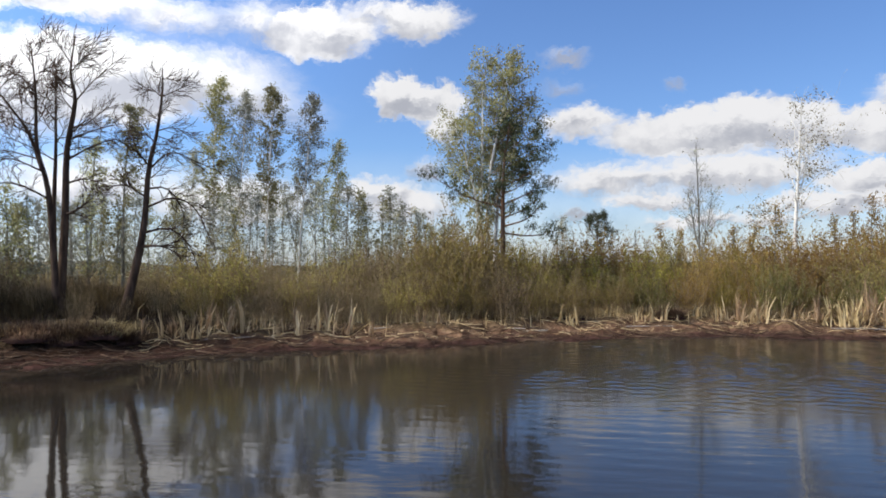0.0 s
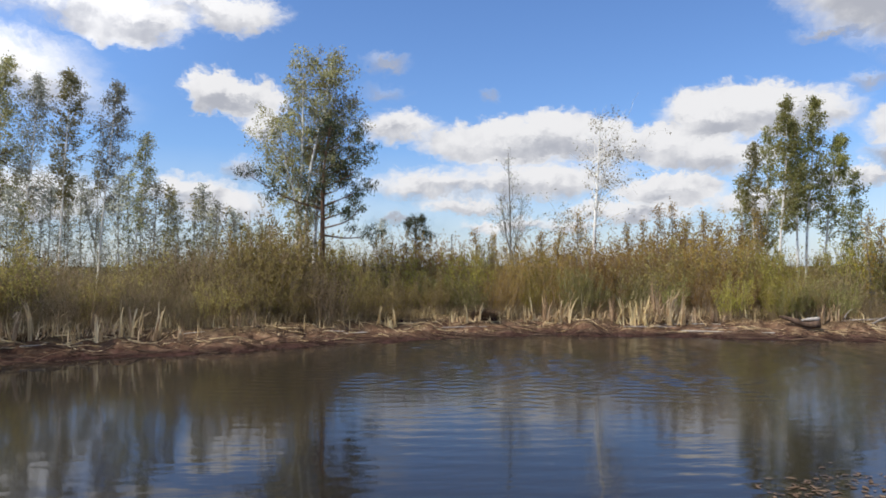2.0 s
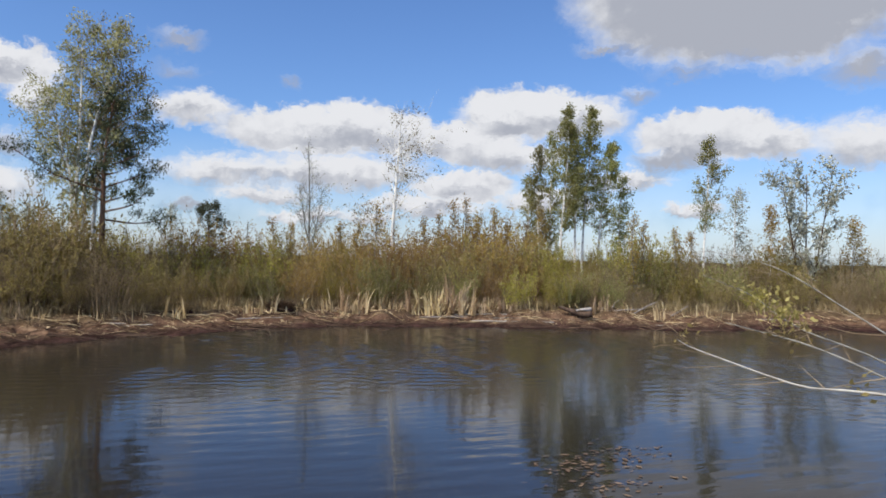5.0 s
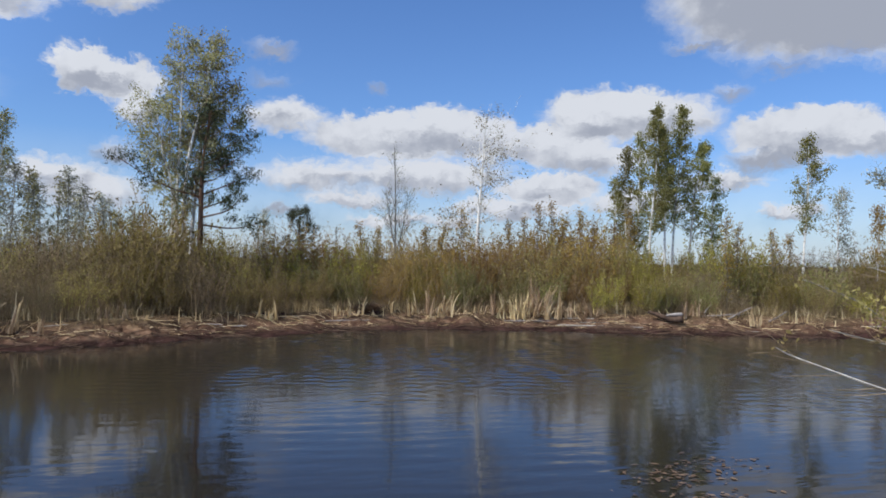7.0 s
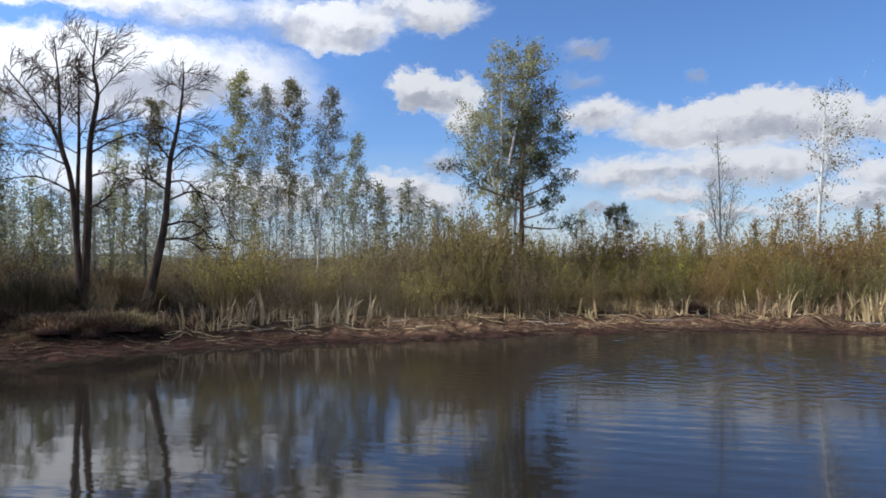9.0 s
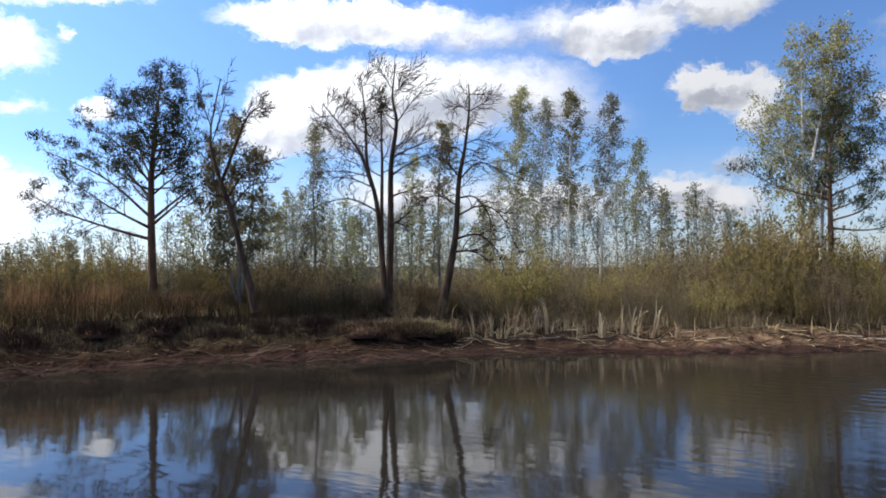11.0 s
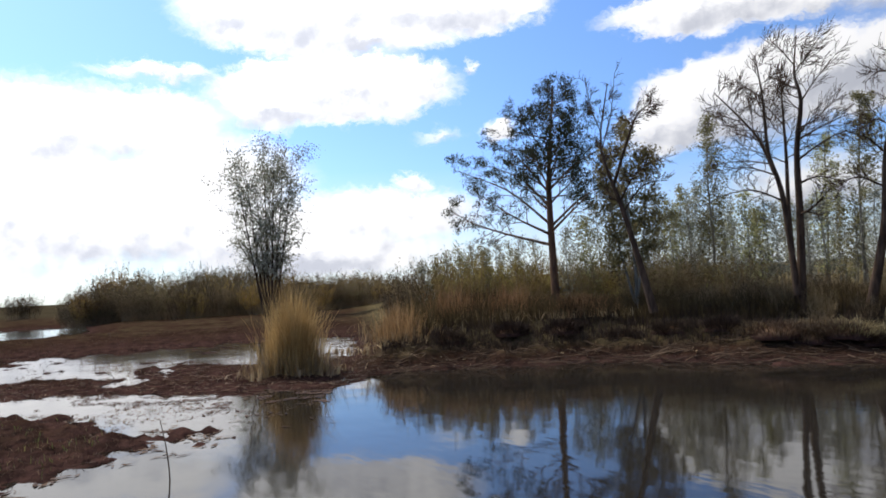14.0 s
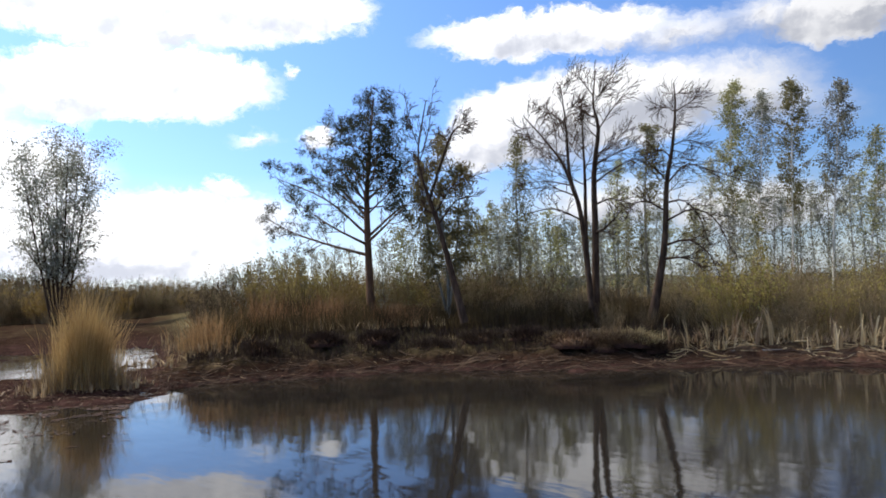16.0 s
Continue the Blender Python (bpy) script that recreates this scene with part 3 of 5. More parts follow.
# ---- trees ----
WIND = np.array([0.35, 0.0, 0.0])


def tree(kind, label, category, turn, r, group=""):
    t = new(kind)
    t.location = place(turn, r, 0.05)
    t.rotation_euler[2] = radians(turn)
    return tagged(t, label, category, group)


def stands(up, r, turn):
    """Height over the foot of a thing that reaches so many degrees above eye level."""
    return EYE + r * math.tan(radians(up)) - float(land(turn, r)) + 0.05


def aside(turn, other, r):
    """Sideways metres, to the right, from one bearing to another at that distance."""
    return math.tan(radians(turn - other)) * r


def local(turn, r, spot):
    """A spot given by bearing, degrees up and metres deeper, as seen from the foot of the tree that stands there."""
    a, e, d = spot
    return np.array([aside(turn, a, r), d, EYE + r * math.tan(radians(e)) - float(land(turn, r)) + 0.05])


def level(stem, z):
    """The fraction of a stem at which it reaches a height."""
    pts = stem[0]
    return float(np.interp(z, pts[:, 2], np.linspace(0, 1, len(pts))))


def boughs(turn, r, trunks, plan, share=0.45):
    """Single limbs: of which trunk, from which degrees up, and the spots that they pass."""
    out = []
    for k, e, spots in plan:
        p, _, rr = along(trunks[k], level(trunks[k], local(turn, r, (turn, e, 0))[2]))
        out.append(curve_stem([p, *[local(turn, r, s) for s in spots]], max(rr * share, 0.02), 0.008, 9))
    return out


def fill(t, trunks, limbs, twigs, leaf, bark_mat, leaf_mat, trunk_sides=7, big=0, limb_mat=None):
    """Trunks, the big limbs one by one, the joined twigs and the leaves as parts of a tree."""
    for s in trunks:
        child("trunk", mesh_of("trunk", *tubes([s], trunk_sides), bark_mat), t)
    wood = limb_mat or (STEM if bark_mat is BARK_BIRCH else bark_mat)
    order = sorted(range(len(limbs)), key=lambda k: -limbs[k][1][0])
    for k in order[:big]:
        child("limb", mesh_of("limb", *tubes([limbs[k]], 5), wood), t)
    rest = [limbs[k] for k in order[big:]]
    sets = ([tubes(rest, 4)] if rest else []) + ([tubes(twigs, 3)] if twigs else [])
    if sets:
        tagged(child("twig_work", mesh_of("twig_work", *merged(*sets), wood), t), kind="stuff")
    if leaf is not None:
        tagged(child("crown", mesh_of("crown", *leaf, leaf_mat), t), kind="stuff")


def crown_leaves(rng, twigs, count, way, long=0.12, wide=0.052, spread=0.08, gaps=0.2):
    """Leaves strung along the twigs; a share of the twigs stays bare, so that the crown has gaps."""
    kept = [s for s in twigs if rng.random() > gaps] or twigs
    at = scatter(rng, kept, max(1, count // len(kept)), (0.1, 1.0), spread)
    return leaves(rng, at, long, wide, way, 0.9)


def birch(seed, turn, r, up, top_turn=None, foot=0.35, spread=0.16, leaf_count=3200, mat=None, label="", trunk_r=None, droop=-0.7, kind="birch_tree", bark_mat=None, wind=0.5,
          bulge=None, forks=(), limb_mat=None, stems=(), long=0.10, gaps=0.1, angle=46, limbs_per_metre=8.0):
    """A slender tree with a pale trunk and a narrow, airy crown that trails in the wind. stems: further trunks, as spots that they pass."""
    rng = np.random.default_rng(seed)
    t = tree(kind, label or "slender birch with white trunk and sparse spring leaves", "tree", turn, r, "birches behind the pond")
    h = stands(up - 0.5, r, turn)
    dx = aside(turn, top_turn if top_turn is not None else turn, r)
    r0 = trunk_r or 0.011 * h
    main = curve_stem([(0, 0, 0), (dx * 0.2 + rng.normal() * 0.05, rng.normal() * 0.1, h * 0.33), (dx * 0.6 + rng.normal() * 0.06, rng.normal() * 0.15, h * 0.68), (dx, 0, h)], r0, 0.012)
    trunks = [main]
    for f0, side, rise in forks:
        p, _, rr = along(main, f0)
        trunks.append(curve_stem([p, p + np.array([side * 0.5, 0.1, rise * 0.4]), p + np.array([side, 0.2, rise])], rr * 0.6, 0.01, 8))
    for spots in stems:
        trunks.append(curve_stem([(rng.normal() * 0.15, rng.normal() * 0.2, 0), *[local(turn, r, s) for s in spots]], r0 * 0.75, 0.012))
    w = h * spread
    profile = bulge or (lambda f: 0.12 + 1.25 * ((1 - f) / (1 - foot)) ** 0.75 * (1 - 0.45 * ((1 - f) / (1 - foot)) ** 3))
    ragged = lambda f: profile(f) * rng.uniform(0.6, 1.2)
    limbs = sprout(rng, trunks, int(6 + limbs_per_metre * h * (1 - foot) / (1 + 0.5 * (len(forks) + len(stems)))), (foot, 0.99), w, angle, 0.25, WIND * 0.4, 0.45, ragged)
    twigs = []
    for s in limbs:
        size = float(np.linalg.norm(s[0][-1] - s[0][0]))
        twigs += sprout(rng, [s], 5, (0.1, 1.0), 0.14 + 0.36 * size, 50, droop, WIND * wind * 2.0, 0.5)
    leaf = crown_leaves(rng, twigs, leaf_count, (wind * 1.5, 0, -0.4), long, long * 0.44, 0.085, gaps)
    fill(t, trunks, limbs, twigs, leaf, bark_mat or BARK_BIRCH, mat or LEAF_BIRCH, limb_mat=limb_mat)
    return t


def pine(seed, turn, r, spots, foot=0.3, reach=2.4, label="", arms=(), whorls=5.0, tuft=0.075, needles=13, needle=0.15, thick=0.02, bare=0.35):
    """A pine: long limbs that fork twice and end in small tufts of needles. spots: what its trunk passes; arms: single long limbs."""
    rng = np.random.default_rng(seed)
    t = tree("pine_tree", label or "dark green pine with open irregular crown and brown trunk", "tree", turn, r)
    way = [local(turn, r, s) for s in spots]
    h = way[-1][2]
    main = curve_stem([(0, 0, 0), *way], thick * h, 0.02, 16)
    g = lambda f: (f - foot) / (1 - foot)
    limbs = sprout(rng, [main], int(whorls * h * (1 - foot)), (foot, 0.985), reach, 62, 0.35, (0, 0, 0), 0.45,
                   lambda f: (0.16 + 0.84 * (1 - g(f)) ** 0.8) * min(1, 0.6 + g(f) * 3) * rng.uniform(0.6, 1.1), 0.12, 8, 0.006)
    limbs += boughs(turn, r, [main], [(0, e, s) for e, s in arms], 0.5)
    forks = []
    for s in limbs:
        size = float(np.linalg.norm(s[0][-1] - s[0][0]))
        forks += sprout(rng, [s], max(2, int(size * 4.6)), (bare, 0.98), 0.42 + 0.1 * size, 45, 0.3, (0, 0, 0), 0.6, lambda f: 1.2 - 0.6 * f, 0.12, 5)
    twigs = sprout(rng, forks, 3, (0.4, 1.0), 0.22, 45, 0.5, (0, 0, 0), 0.6, None, 0.1, 3)
    tips = np.concatenate([s[0][-1:] for s in twigs + forks + limbs])
    at = np.repeat(tips, needles, axis=0) + rng.normal(size=(len(tips) * needles, 3)) * tuft * np.array([1, 1, 0.75])
    fill(t, [main], limbs, forks + twigs, leaves(rng, at, needle, 0.026, (0, 0, 0.8)), BARK_PINE, NEEDLE, 8, 24)
    return t


def dead_tree(seed, turn, r, stems, label, plan=(), spread=1.2, twig_len=0.6, count=7, kind="bare_tree"):
    """A leafless tree: stems and single limbs given by bearing and rise, then bare side limbs and many fine twigs."""
    rng = np.random.default_rng(seed)
    t = tree(kind, label, "tree", turn, r, "bare trees on the bank")
    trunks = [curve_stem([local(turn, r, s) for s in pts], thick, 0.014, 16) for thick, pts in stems]
    long = boughs(turn, r, trunks, plan)
    limbs = sprout(rng, trunks, count, (0.45, 0.98), spread, 60, 0.3, WIND * 0.6, 0.4, lambda f: 1.3 - 1.0 * f, 0.17, 8, 0.007)
    twigs = sprout(rng, long, 15, (0.15, 1.0), twig_len, 40, 0.2, WIND, 0.5, lambda f: 1.2 - 0.6 * f, 0.15, 6, 0.006) \
        + sprout(rng, limbs, 7, (0.2, 1.0), twig_len * 0.8, 42, 0.25, WIND, 0.55, lambda f: 1.15 - 0.5 * f, 0.15, 6, 0.006)
    fine = sprout(rng, twigs, 4, (0.25, 1.0), twig_len * 0.5, 36, 0.1, WIND * 1.4, 0.7, None, 0.12, 4, 0.005)
    fill(t, trunks, long + limbs, twigs + fine, None, BARK_DARK, None, 8, 30)
    return t


def round_tree(seed, turn, r, up, half_width, label, stems=4, leaf_count=9000, mat=None, bare=0.12, spread=1.0, profile=None, gaps=0.2):
    """A many-stemmed tree with a tall rounded crown of small leaves."""
    rng = np.random.default_rng(seed)
    t = tree("willow_tree", label, "tree", turn, r)
    h = stands(up, r, turn)
    trunks = []
    for k in range(stems):
        x = (k / max(1, stems - 1) - 0.5) * 2 * half_width * 0.62
        y = rng.normal() * half_width * 0.3
        trunks.append(curve_stem([(x * 0.15, y * 0.1, 0), (x * 0.55, y * 0.5, h * 0.42), (x * spread, y, h * rng.uniform(0.88, 0.97) * (1 - 0.06 * abs(x) / half_width))], 0.009 * h, 0.012))
    limbs = sprout(rng, trunks, 20, (bare, 0.99), half_width * 0.7, 40, 0.4, (0, 0, 0), 0.5, profile or (lambda f: 0.45 + 0.9 * math.sin(math.pi * min(1, f * 0.9))))
    twigs = sprout(rng, limbs, 7, (0.2, 1.0), half_width * 0.32, 45, 0.1, WIND * 0.5, 0.5)
    leaf = crown_leaves(rng, twigs, leaf_count, (0.5, 0, 0.0), 0.11 + 0.001 * r, 0.055 + 0.0006 * r, 0.05 * half_width, gaps)
    fill(t, trunks, limbs, twigs, leaf, BARK_DARK, mat or LEAF_SILVER)
    return t


def make_trees():
    # bare alders on the bank
    dead_tree(11, 35.2, 22.0,
              [(0.13, [(35.2, -3.4, 0), (34.9, 3.4, 0.1), (34.8, 8.1, 0.1), (34.3, 11.4, 0.0), (34.6, 13.4, 0.1), (34.3, 15.9, 0.2)]),
               (0.085, [(35.5, -2.6, 0.1), (35.6, 3.5, 0.3), (35.5, 7.7, 0.3), (35.5, 10.4, 0.2), (35.5, 14.0, 0.4)]),
               (0.095, [(35.4, -2.0, -0.1), (35.9, 4.9, -0.3), (36.6, 8.0, -0.4), (36.7, 11.5, -0.5), (37.0, 14.6, -0.5)]),
               (0.06, [(36.3, 6.6, -0.35), (37.1, 8.9, -0.3), (38.2, 10.6, -0.2), (39.9, 12.7, -0.2)])],
              "tall bare alder with three dark stems on the bank",
              ((2, 6.4, [(38.0, 7.0, -0.8), (40.2, 6.9, -1.0)]), (2, 7.2, [(38.4, 7.9, 0.4), (40.6, 8.0, 0.8)]), (2, 4.6, [(37.8, 5.4, -0.9), (40.0, 5.0, -1.4)]),
               (1, 7.4, [(37.2, 8.4, 0.6), (39.0, 9.3, 1.2)]), (0, 7.4, [(33.2, 8.6, 0.5), (31.4, 9.3, 0.8), (29.9, 7.9, 0.9)]), (0, 8.8, [(33.0, 9.4, -0.5), (31.6, 9.7, -0.9)]),
               (0, 9.6, [(33.4, 10.2, 0.2), (32.0, 11.6, 0.4)]), (0, 11.4, [(33.3, 12.6, -0.3), (31.8, 14.1, -0.5)]), (0, 13.4, [(33.6, 14.6, 0.1), (32.7, 15.8, 0.2)]),
               (0, 3.6, [(34.0, 4.0, -0.5), (33.0, 5.0, -0.9)]), (0, 5.8, [(33.6, 6.3, 0.6), (32.2, 6.0, 1.0)]), (2, 9.4, [(37.8, 10.0, 0.3), (38.8, 10.2, 0.5)]),
               (2, 11.8, [(37.6, 12.8, 0.2), (38.4, 13.6, 0.3)]), (0, 14.0, [(35.4, 15.2, 0.1), (35.9, 15.8, 0.2)]), (1, 10.0, [(36.4, 11.4, 0.5), (37.2, 12.2, 0.7)])),
              1.3, 0.62, 9)
    dead_tree(12, 31.1, 22.0, [(0.14, [(31.1, -3.3, 0), (30.3, 0.2, 0), (29.8, 3.1, 0.05), (29.5, 7.0, 0.1), (29.0, 9.4, 0.05), (28.6, 12.4, 0), (28.6, 14.3, 0.1)])],
              "single bare dark tree with drooping limbs on the bank",
              ((0, 7.0, [(28.0, 8.4, 0.2), (26.3, 7.9, 0.4), (24.4, 7.2, 0.5)]), (0, 4.2, [(27.9, 4.9, -0.4), (26.4, 4.0, -0.8), (25.4, 1.6, -0.9)]), (0, 2.4, [(28.2, 2.8, 0.4), (26.8, 1.9, 0.7), (26.0, 0.2, 0.8)]),
               (0, 1.4, [(28.6, 1.4, -0.5), (27.2, 0.6, -0.8)]), (0, 5.0, [(31.2, 5.9, 0.3), (32.7, 5.4, 0.5)]), (0, 7.2, [(30.4, 8.2, -0.3), (31.6, 8.7, -0.6)]),
               (0, 9.8, [(27.8, 10.2, 0.3), (26.3, 9.8, 0.5)]), (0, 12.2, [(27.8, 12.6, -0.1), (26.8, 13.1, -0.2)]), (0, 12.2, [(29.3, 12.7, 0.1), (29.9, 12.5, 0.2)]),
               (0, 5.6, [(28.3, 5.8, 0.5), (27.2, 4.6, 0.8), (26.6, 2.6, 0.9)]), (0, 9.0, [(29.8, 9.6, 0.2), (30.6, 9.4, 0.3)])), 1.0, 0.6, 9)
    dead_tree(13, 45.2, 22.0, [(0.13, [(45.2, -2.9, 0), (45.8, -0.2, 0.05), (46.4, 2.5, 0.1), (47.2, 5.6, 0.1), (47.9, 7.8, 0.1), (48.4, 10.4, 0.2), (47.6, 14.4, 0.1)]),
                               (0.05, [(47.6, 6.8, 0.1), (46.4, 10.0, 0.0), (45.6, 11.8, 0.05), (44.4, 12.8, 0.1)])],
              "leaning half-dead tree with bare top branches",
              ((0, 5.6, [(45.6, 8.0, 0.2), (43.1, 8.8, 0.3)]), (0, 4.8, [(45.4, 6.6, -0.2), (43.6, 6.8, -0.3)]), (0, 11.0, [(48.9, 12.8, 0.1), (49.3, 15.0, 0.2)]), (0, 9.6, [(47.5, 12.0, 0.0), (47.0, 15.2, 0.1)])), 0.7, 0.4, 10)
    birch(14, 46.4, 23.6, 12.0, 46.8, 0.26, 0.19, 12500, LEAF_BROWN, "leafy young tree with dense crown behind the leaning trunk", wind=0.25, bark_mat=BARK_GREY, kind="poplar_tree", droop=-0.2,
          stems=([(45.6, 3.0, 0.2), (45.0, 9.6, 0.3)], [(47.6, 3.0, 0.2), (48.4, 9.4, 0.3)]))
    # the pine, and the willow beyond the marsh
    pine(18, 52.4, 25.5, [(52.5, 5.9, 0), (52.2, 10.3, 0.1), (51.7, 14.7, 0)], 0.3, 2.3, "dark pine with long spreading limbs beside the reeds",
         ((2.6, [(55.7, 3.6, 0.3), (58.5, 4.7, 0.5), (60.4, 5.9, 0.6)]), (4.2, [(55.6, 6.9, -0.4), (59.6, 8.7, -0.6)]), (6.6, [(54.5, 9.3, 0.3), (57.0, 11.2, 0.4)]), (9.0, [(53.5, 11.0, -0.2), (55.0, 13.0, -0.3)]),
          (4.0, [(50.1, 6.1, 0.3), (48.4, 7.0, 0.5)]), (6.8, [(50.5, 8.5, -0.3), (48.5, 9.5, -0.5)]), (9.4, [(50.6, 11.3, 0.2), (49.0, 13.2, 0.3)]), (3.4, [(55.2, 4.8, -0.8), (58.0, 6.8, -1.2)]),
          (5.6, [(54.8, 8.2, 0.9), (57.6, 9.6, 1.4)]), (3.6, [(50.8, 5.0, -0.9), (49.2, 6.4, -1.4)])), 8.0, 0.085, 15, bare=0.3)
    round_tree(16, 74.4, 62.0, 11.1, 4.0, "tall willow with silvery leaves standing alone in the marsh", 7, 21000, bare=0.2, spread=0.95, gaps=0.08,
               profile=lambda f: 0.5 + 0.5 * math.sin(math.pi * min(1, max(0, f - 0.05))))
    # birches and poplars behind the bank
    birch(21, 40.8, 30, 11.6, 40.5, 0.3, 0.17, 3600, LEAF_BIRCH, "birch with pale trunk, its leaves trailing in the wind", wind=0.7, bark_mat=BARK_GREY)
    birch(24, 43.0, 31, 6.6, 42.7, 0.25, 0.2, 1800, LEAF_BIRCH, "young birch with sparse olive leaves", wind=0.6, bark_mat=BARK_GREY)
    birch(22, 31.2, 34, 11.8, 30.7, 0.42, 0.17, 4400, LEAF_BIRCH, "birch with pale trunk, its leaves trailing in the wind", wind=0.7, bark_mat=BARK_GREY)
    birch(23, 33.4, 35, 9.4, 33.0, 0.4, 0.16, 2200, LEAF_BIRCH, "birch with pale trunk, its leaves trailing in the wind", wind=0.7, bark_mat=BARK_GREY)
    for k, (a, top, e, count) in enumerate([(25.3, 24.6, 14.1, 4200), (23.6, 22.6, 13.2, 2900), (21.4, 20.6, 13.8, 4600), (18.9, 17.7, 13.3, 3900), (16.6, 15.8, 9.8, 2100), (26.9, 26.4, 9.0, 1500)]):
        birch(30 + k, a, 33 + 0.7 * k, e, top, 0.4, 0.145, int(count * 1.35), (LEAF_BIRCH, LEAF_SILVER)[k % 2], wind=0.8, label="tall birch with pale trunk, its leaves trailing in the wind", gaps=0.05, long=0.105, angle=44, trunk_r=0.06)
    rng = np.random.default_rng(77)
    for k in range(52):
        a = 7.6 + 36 * (k + rng.random()) / 52
        e = float(np.interp(a, [7.5, 9, 11, 13, 15, 18, 24, 28, 34, 44], [3.6, 4.6, 6.2, 6.7, 6.6, 7.0, 6.6, 5.6, 5.2, 5.0])) * rng.uniform(0.7, 1.06)
        birch(100 + k, a, rng.uniform(28, 38), e, a + rng.normal() * 0.3, 0.14, 0.2, 980, (LEAF_SILVER, LEAF_BIRCH, LEAF_SILVER)[k % 3], "thin young poplar with pale sparse leaves", kind="poplar_tree",
              bark_mat=BARK_GREY, wind=0.6, droop=0.0, long=0.115, gaps=0.2, trunk_r=0.03, angle=44)
    for k, (a, e) in enumerate([(62.4, 2.2), (61.4, 2.6), (60.5, 3.0), (59.6, 3.2), (58.6, 3.4), (57.6, 3.0), (56.6, 3.6), (55.6, 3.4), (54.8, 3.8), (53.8, 3.6), (51.2, 4.2), (50.2, 5.0), (48.9, 6.0), (47.6, 6.4), (46.6, 5.6), (49.6, 5.0), (45.4, 5.4),
                                 (44.2, 5.0), (42.2, 5.6), (40.0, 5.6), (39.2, 5.0), (37.6, 4.6), (44.6, 6.2), (43.6, 5.6), (41.6, 6.6), (38.4, 6.0), (33.4, 5.0), (32.4, 4.4), (34.4, 4.6)]):
        birch(150 + k, a, 27 + (k * 7 % 5), e, a + 0.2, 0.08, 0.24, 480 if e < 4 else 900, (LEAF_SILVER, LEAF_BIRCH)[k % 2], "young bushy poplar with small olive leaves", kind="poplar_tree", bark_mat=BARK_GREY, wind=0.2, droop=0.3,
              long=0.105, gaps=0.15, trunk_r=0.022, angle=42)
    # the big birch with a pine beside it
    dome = lambda f: 0.3 + 0.75 * math.sin(math.pi * min(1, max(0, (f - 0.12) / 0.92))) ** 0.8
    birch(41, 4.6, 26, 15.8, 4.5, 0.28, 0.18, 13000, LEAF_BIRCH, "big birch with several pale trunks and a full rounded crown", 0.095, wind=0.35, droop=-0.8, bulge=dome, gaps=0.08,
          stems=([(5.0, 4.5, 0.1), (5.7, 7.4, 0.2), (6.2, 10.6, 0.4)], [(4.1, 5.7, -0.2), (3.6, 9.0, -0.2), (2.9, 12.0, -0.1), (2.3, 15.4, 0.1)]))
    birch(42, 3.8, 26.8, 15.9, 2.6, 0.34, 0.16, 6500, LEAF_BIRCH, "big birch with pale trunk and grey-green crown", 0.1, forks=((0.4, 0.9, 4.0),), wind=0.35, droop=-0.9, bulge=dome, gaps=0.3)
    pine(43, 3.1, 25.4, [(3.0, 3.0, 0), (2.9, 7.3, 0.1), (2.4, 10.8, 0)], 0.34, 1.2, "pine with brown trunk growing against the big birch",
         ((2.4, [(0.8, 2.2, 0.3), (-1.2, 2.6, 0.4)]), (2.9, [(1.2, 3.4, -0.4), (0.4, 4.2, -0.6)]), (4.6, [(1.2, 5.4, 0.2), (-0.5, 6.2, 0.3)]), (6.0, [(1.2, 6.8, -0.3), (-0.2, 7.8, -0.4)]), (7.4, [(1.0, 8.4, 0.2), (-0.3, 9.5, 0.3)]),
          (4.4, [(5.8, 5.2, -0.4), (8.6, 6.9, -0.6)]), (3.6, [(1.6, 4.2, 0.6), (0.2, 5.2, 0.9)]), (8.4, [(1.6, 9.4, -0.3), (0.4, 10.2, -0.4)])), 5.0, 0.09, 14, thick=0.018, bare=0.35)
    pine(44, -4.2, 48, [(-4.2, 2.0, 0), (-4.2, 3.5, 0)], 0.25, 1.5, "small far pine with rounded top", (), 8.0, 0.1, 16)
    birch(45, -1.6, 44, 4.0, -1.5, 0.2, 0.25, 1600, LEAF_SILVER, "small far silvery tree above the thicket", kind="poplar_tree", bark_mat=BARK_GREY)
    birch(46, -7.0, 46, 3.0, -7.0, 0.3, 0.08, 160, LEAF_BROWN, "thin far dead spruce spike above the thicket", kind="poplar_tree", bark_mat=BARK_GREY)
    # thin pale trees over the thicket
    birch(51, -11.7, 31, 9.2, -11.4, 0.22, 0.2, 420, LEAF_SILVER, "thin bare pale tree with fine twigs", 0.06, droop=0.5, kind="poplar_tree", bark_mat=BARK_GREY, wind=0.1, angle=30, gaps=0.5,
          forks=((0.3, 0.5, 2.6), (0.34, -0.4, 2.4)))
    birch(52, -17.9, 31, 11.9, -18.5, 0.4, 0.22, 1700, LEAF_BROWN, "white birch with forked trunk and few leaves", 0.12, forks=((0.2, -0.95, 2.1), (0.5, 0.5, 2.2)), wind=0.2, gaps=0.35,
          bulge=lambda f: 0.3 + 0.75 * math.sin(math.pi * min(1, max(0, (f - 0.3) / 0.72))), limb_mat=BARK_BIRCH)
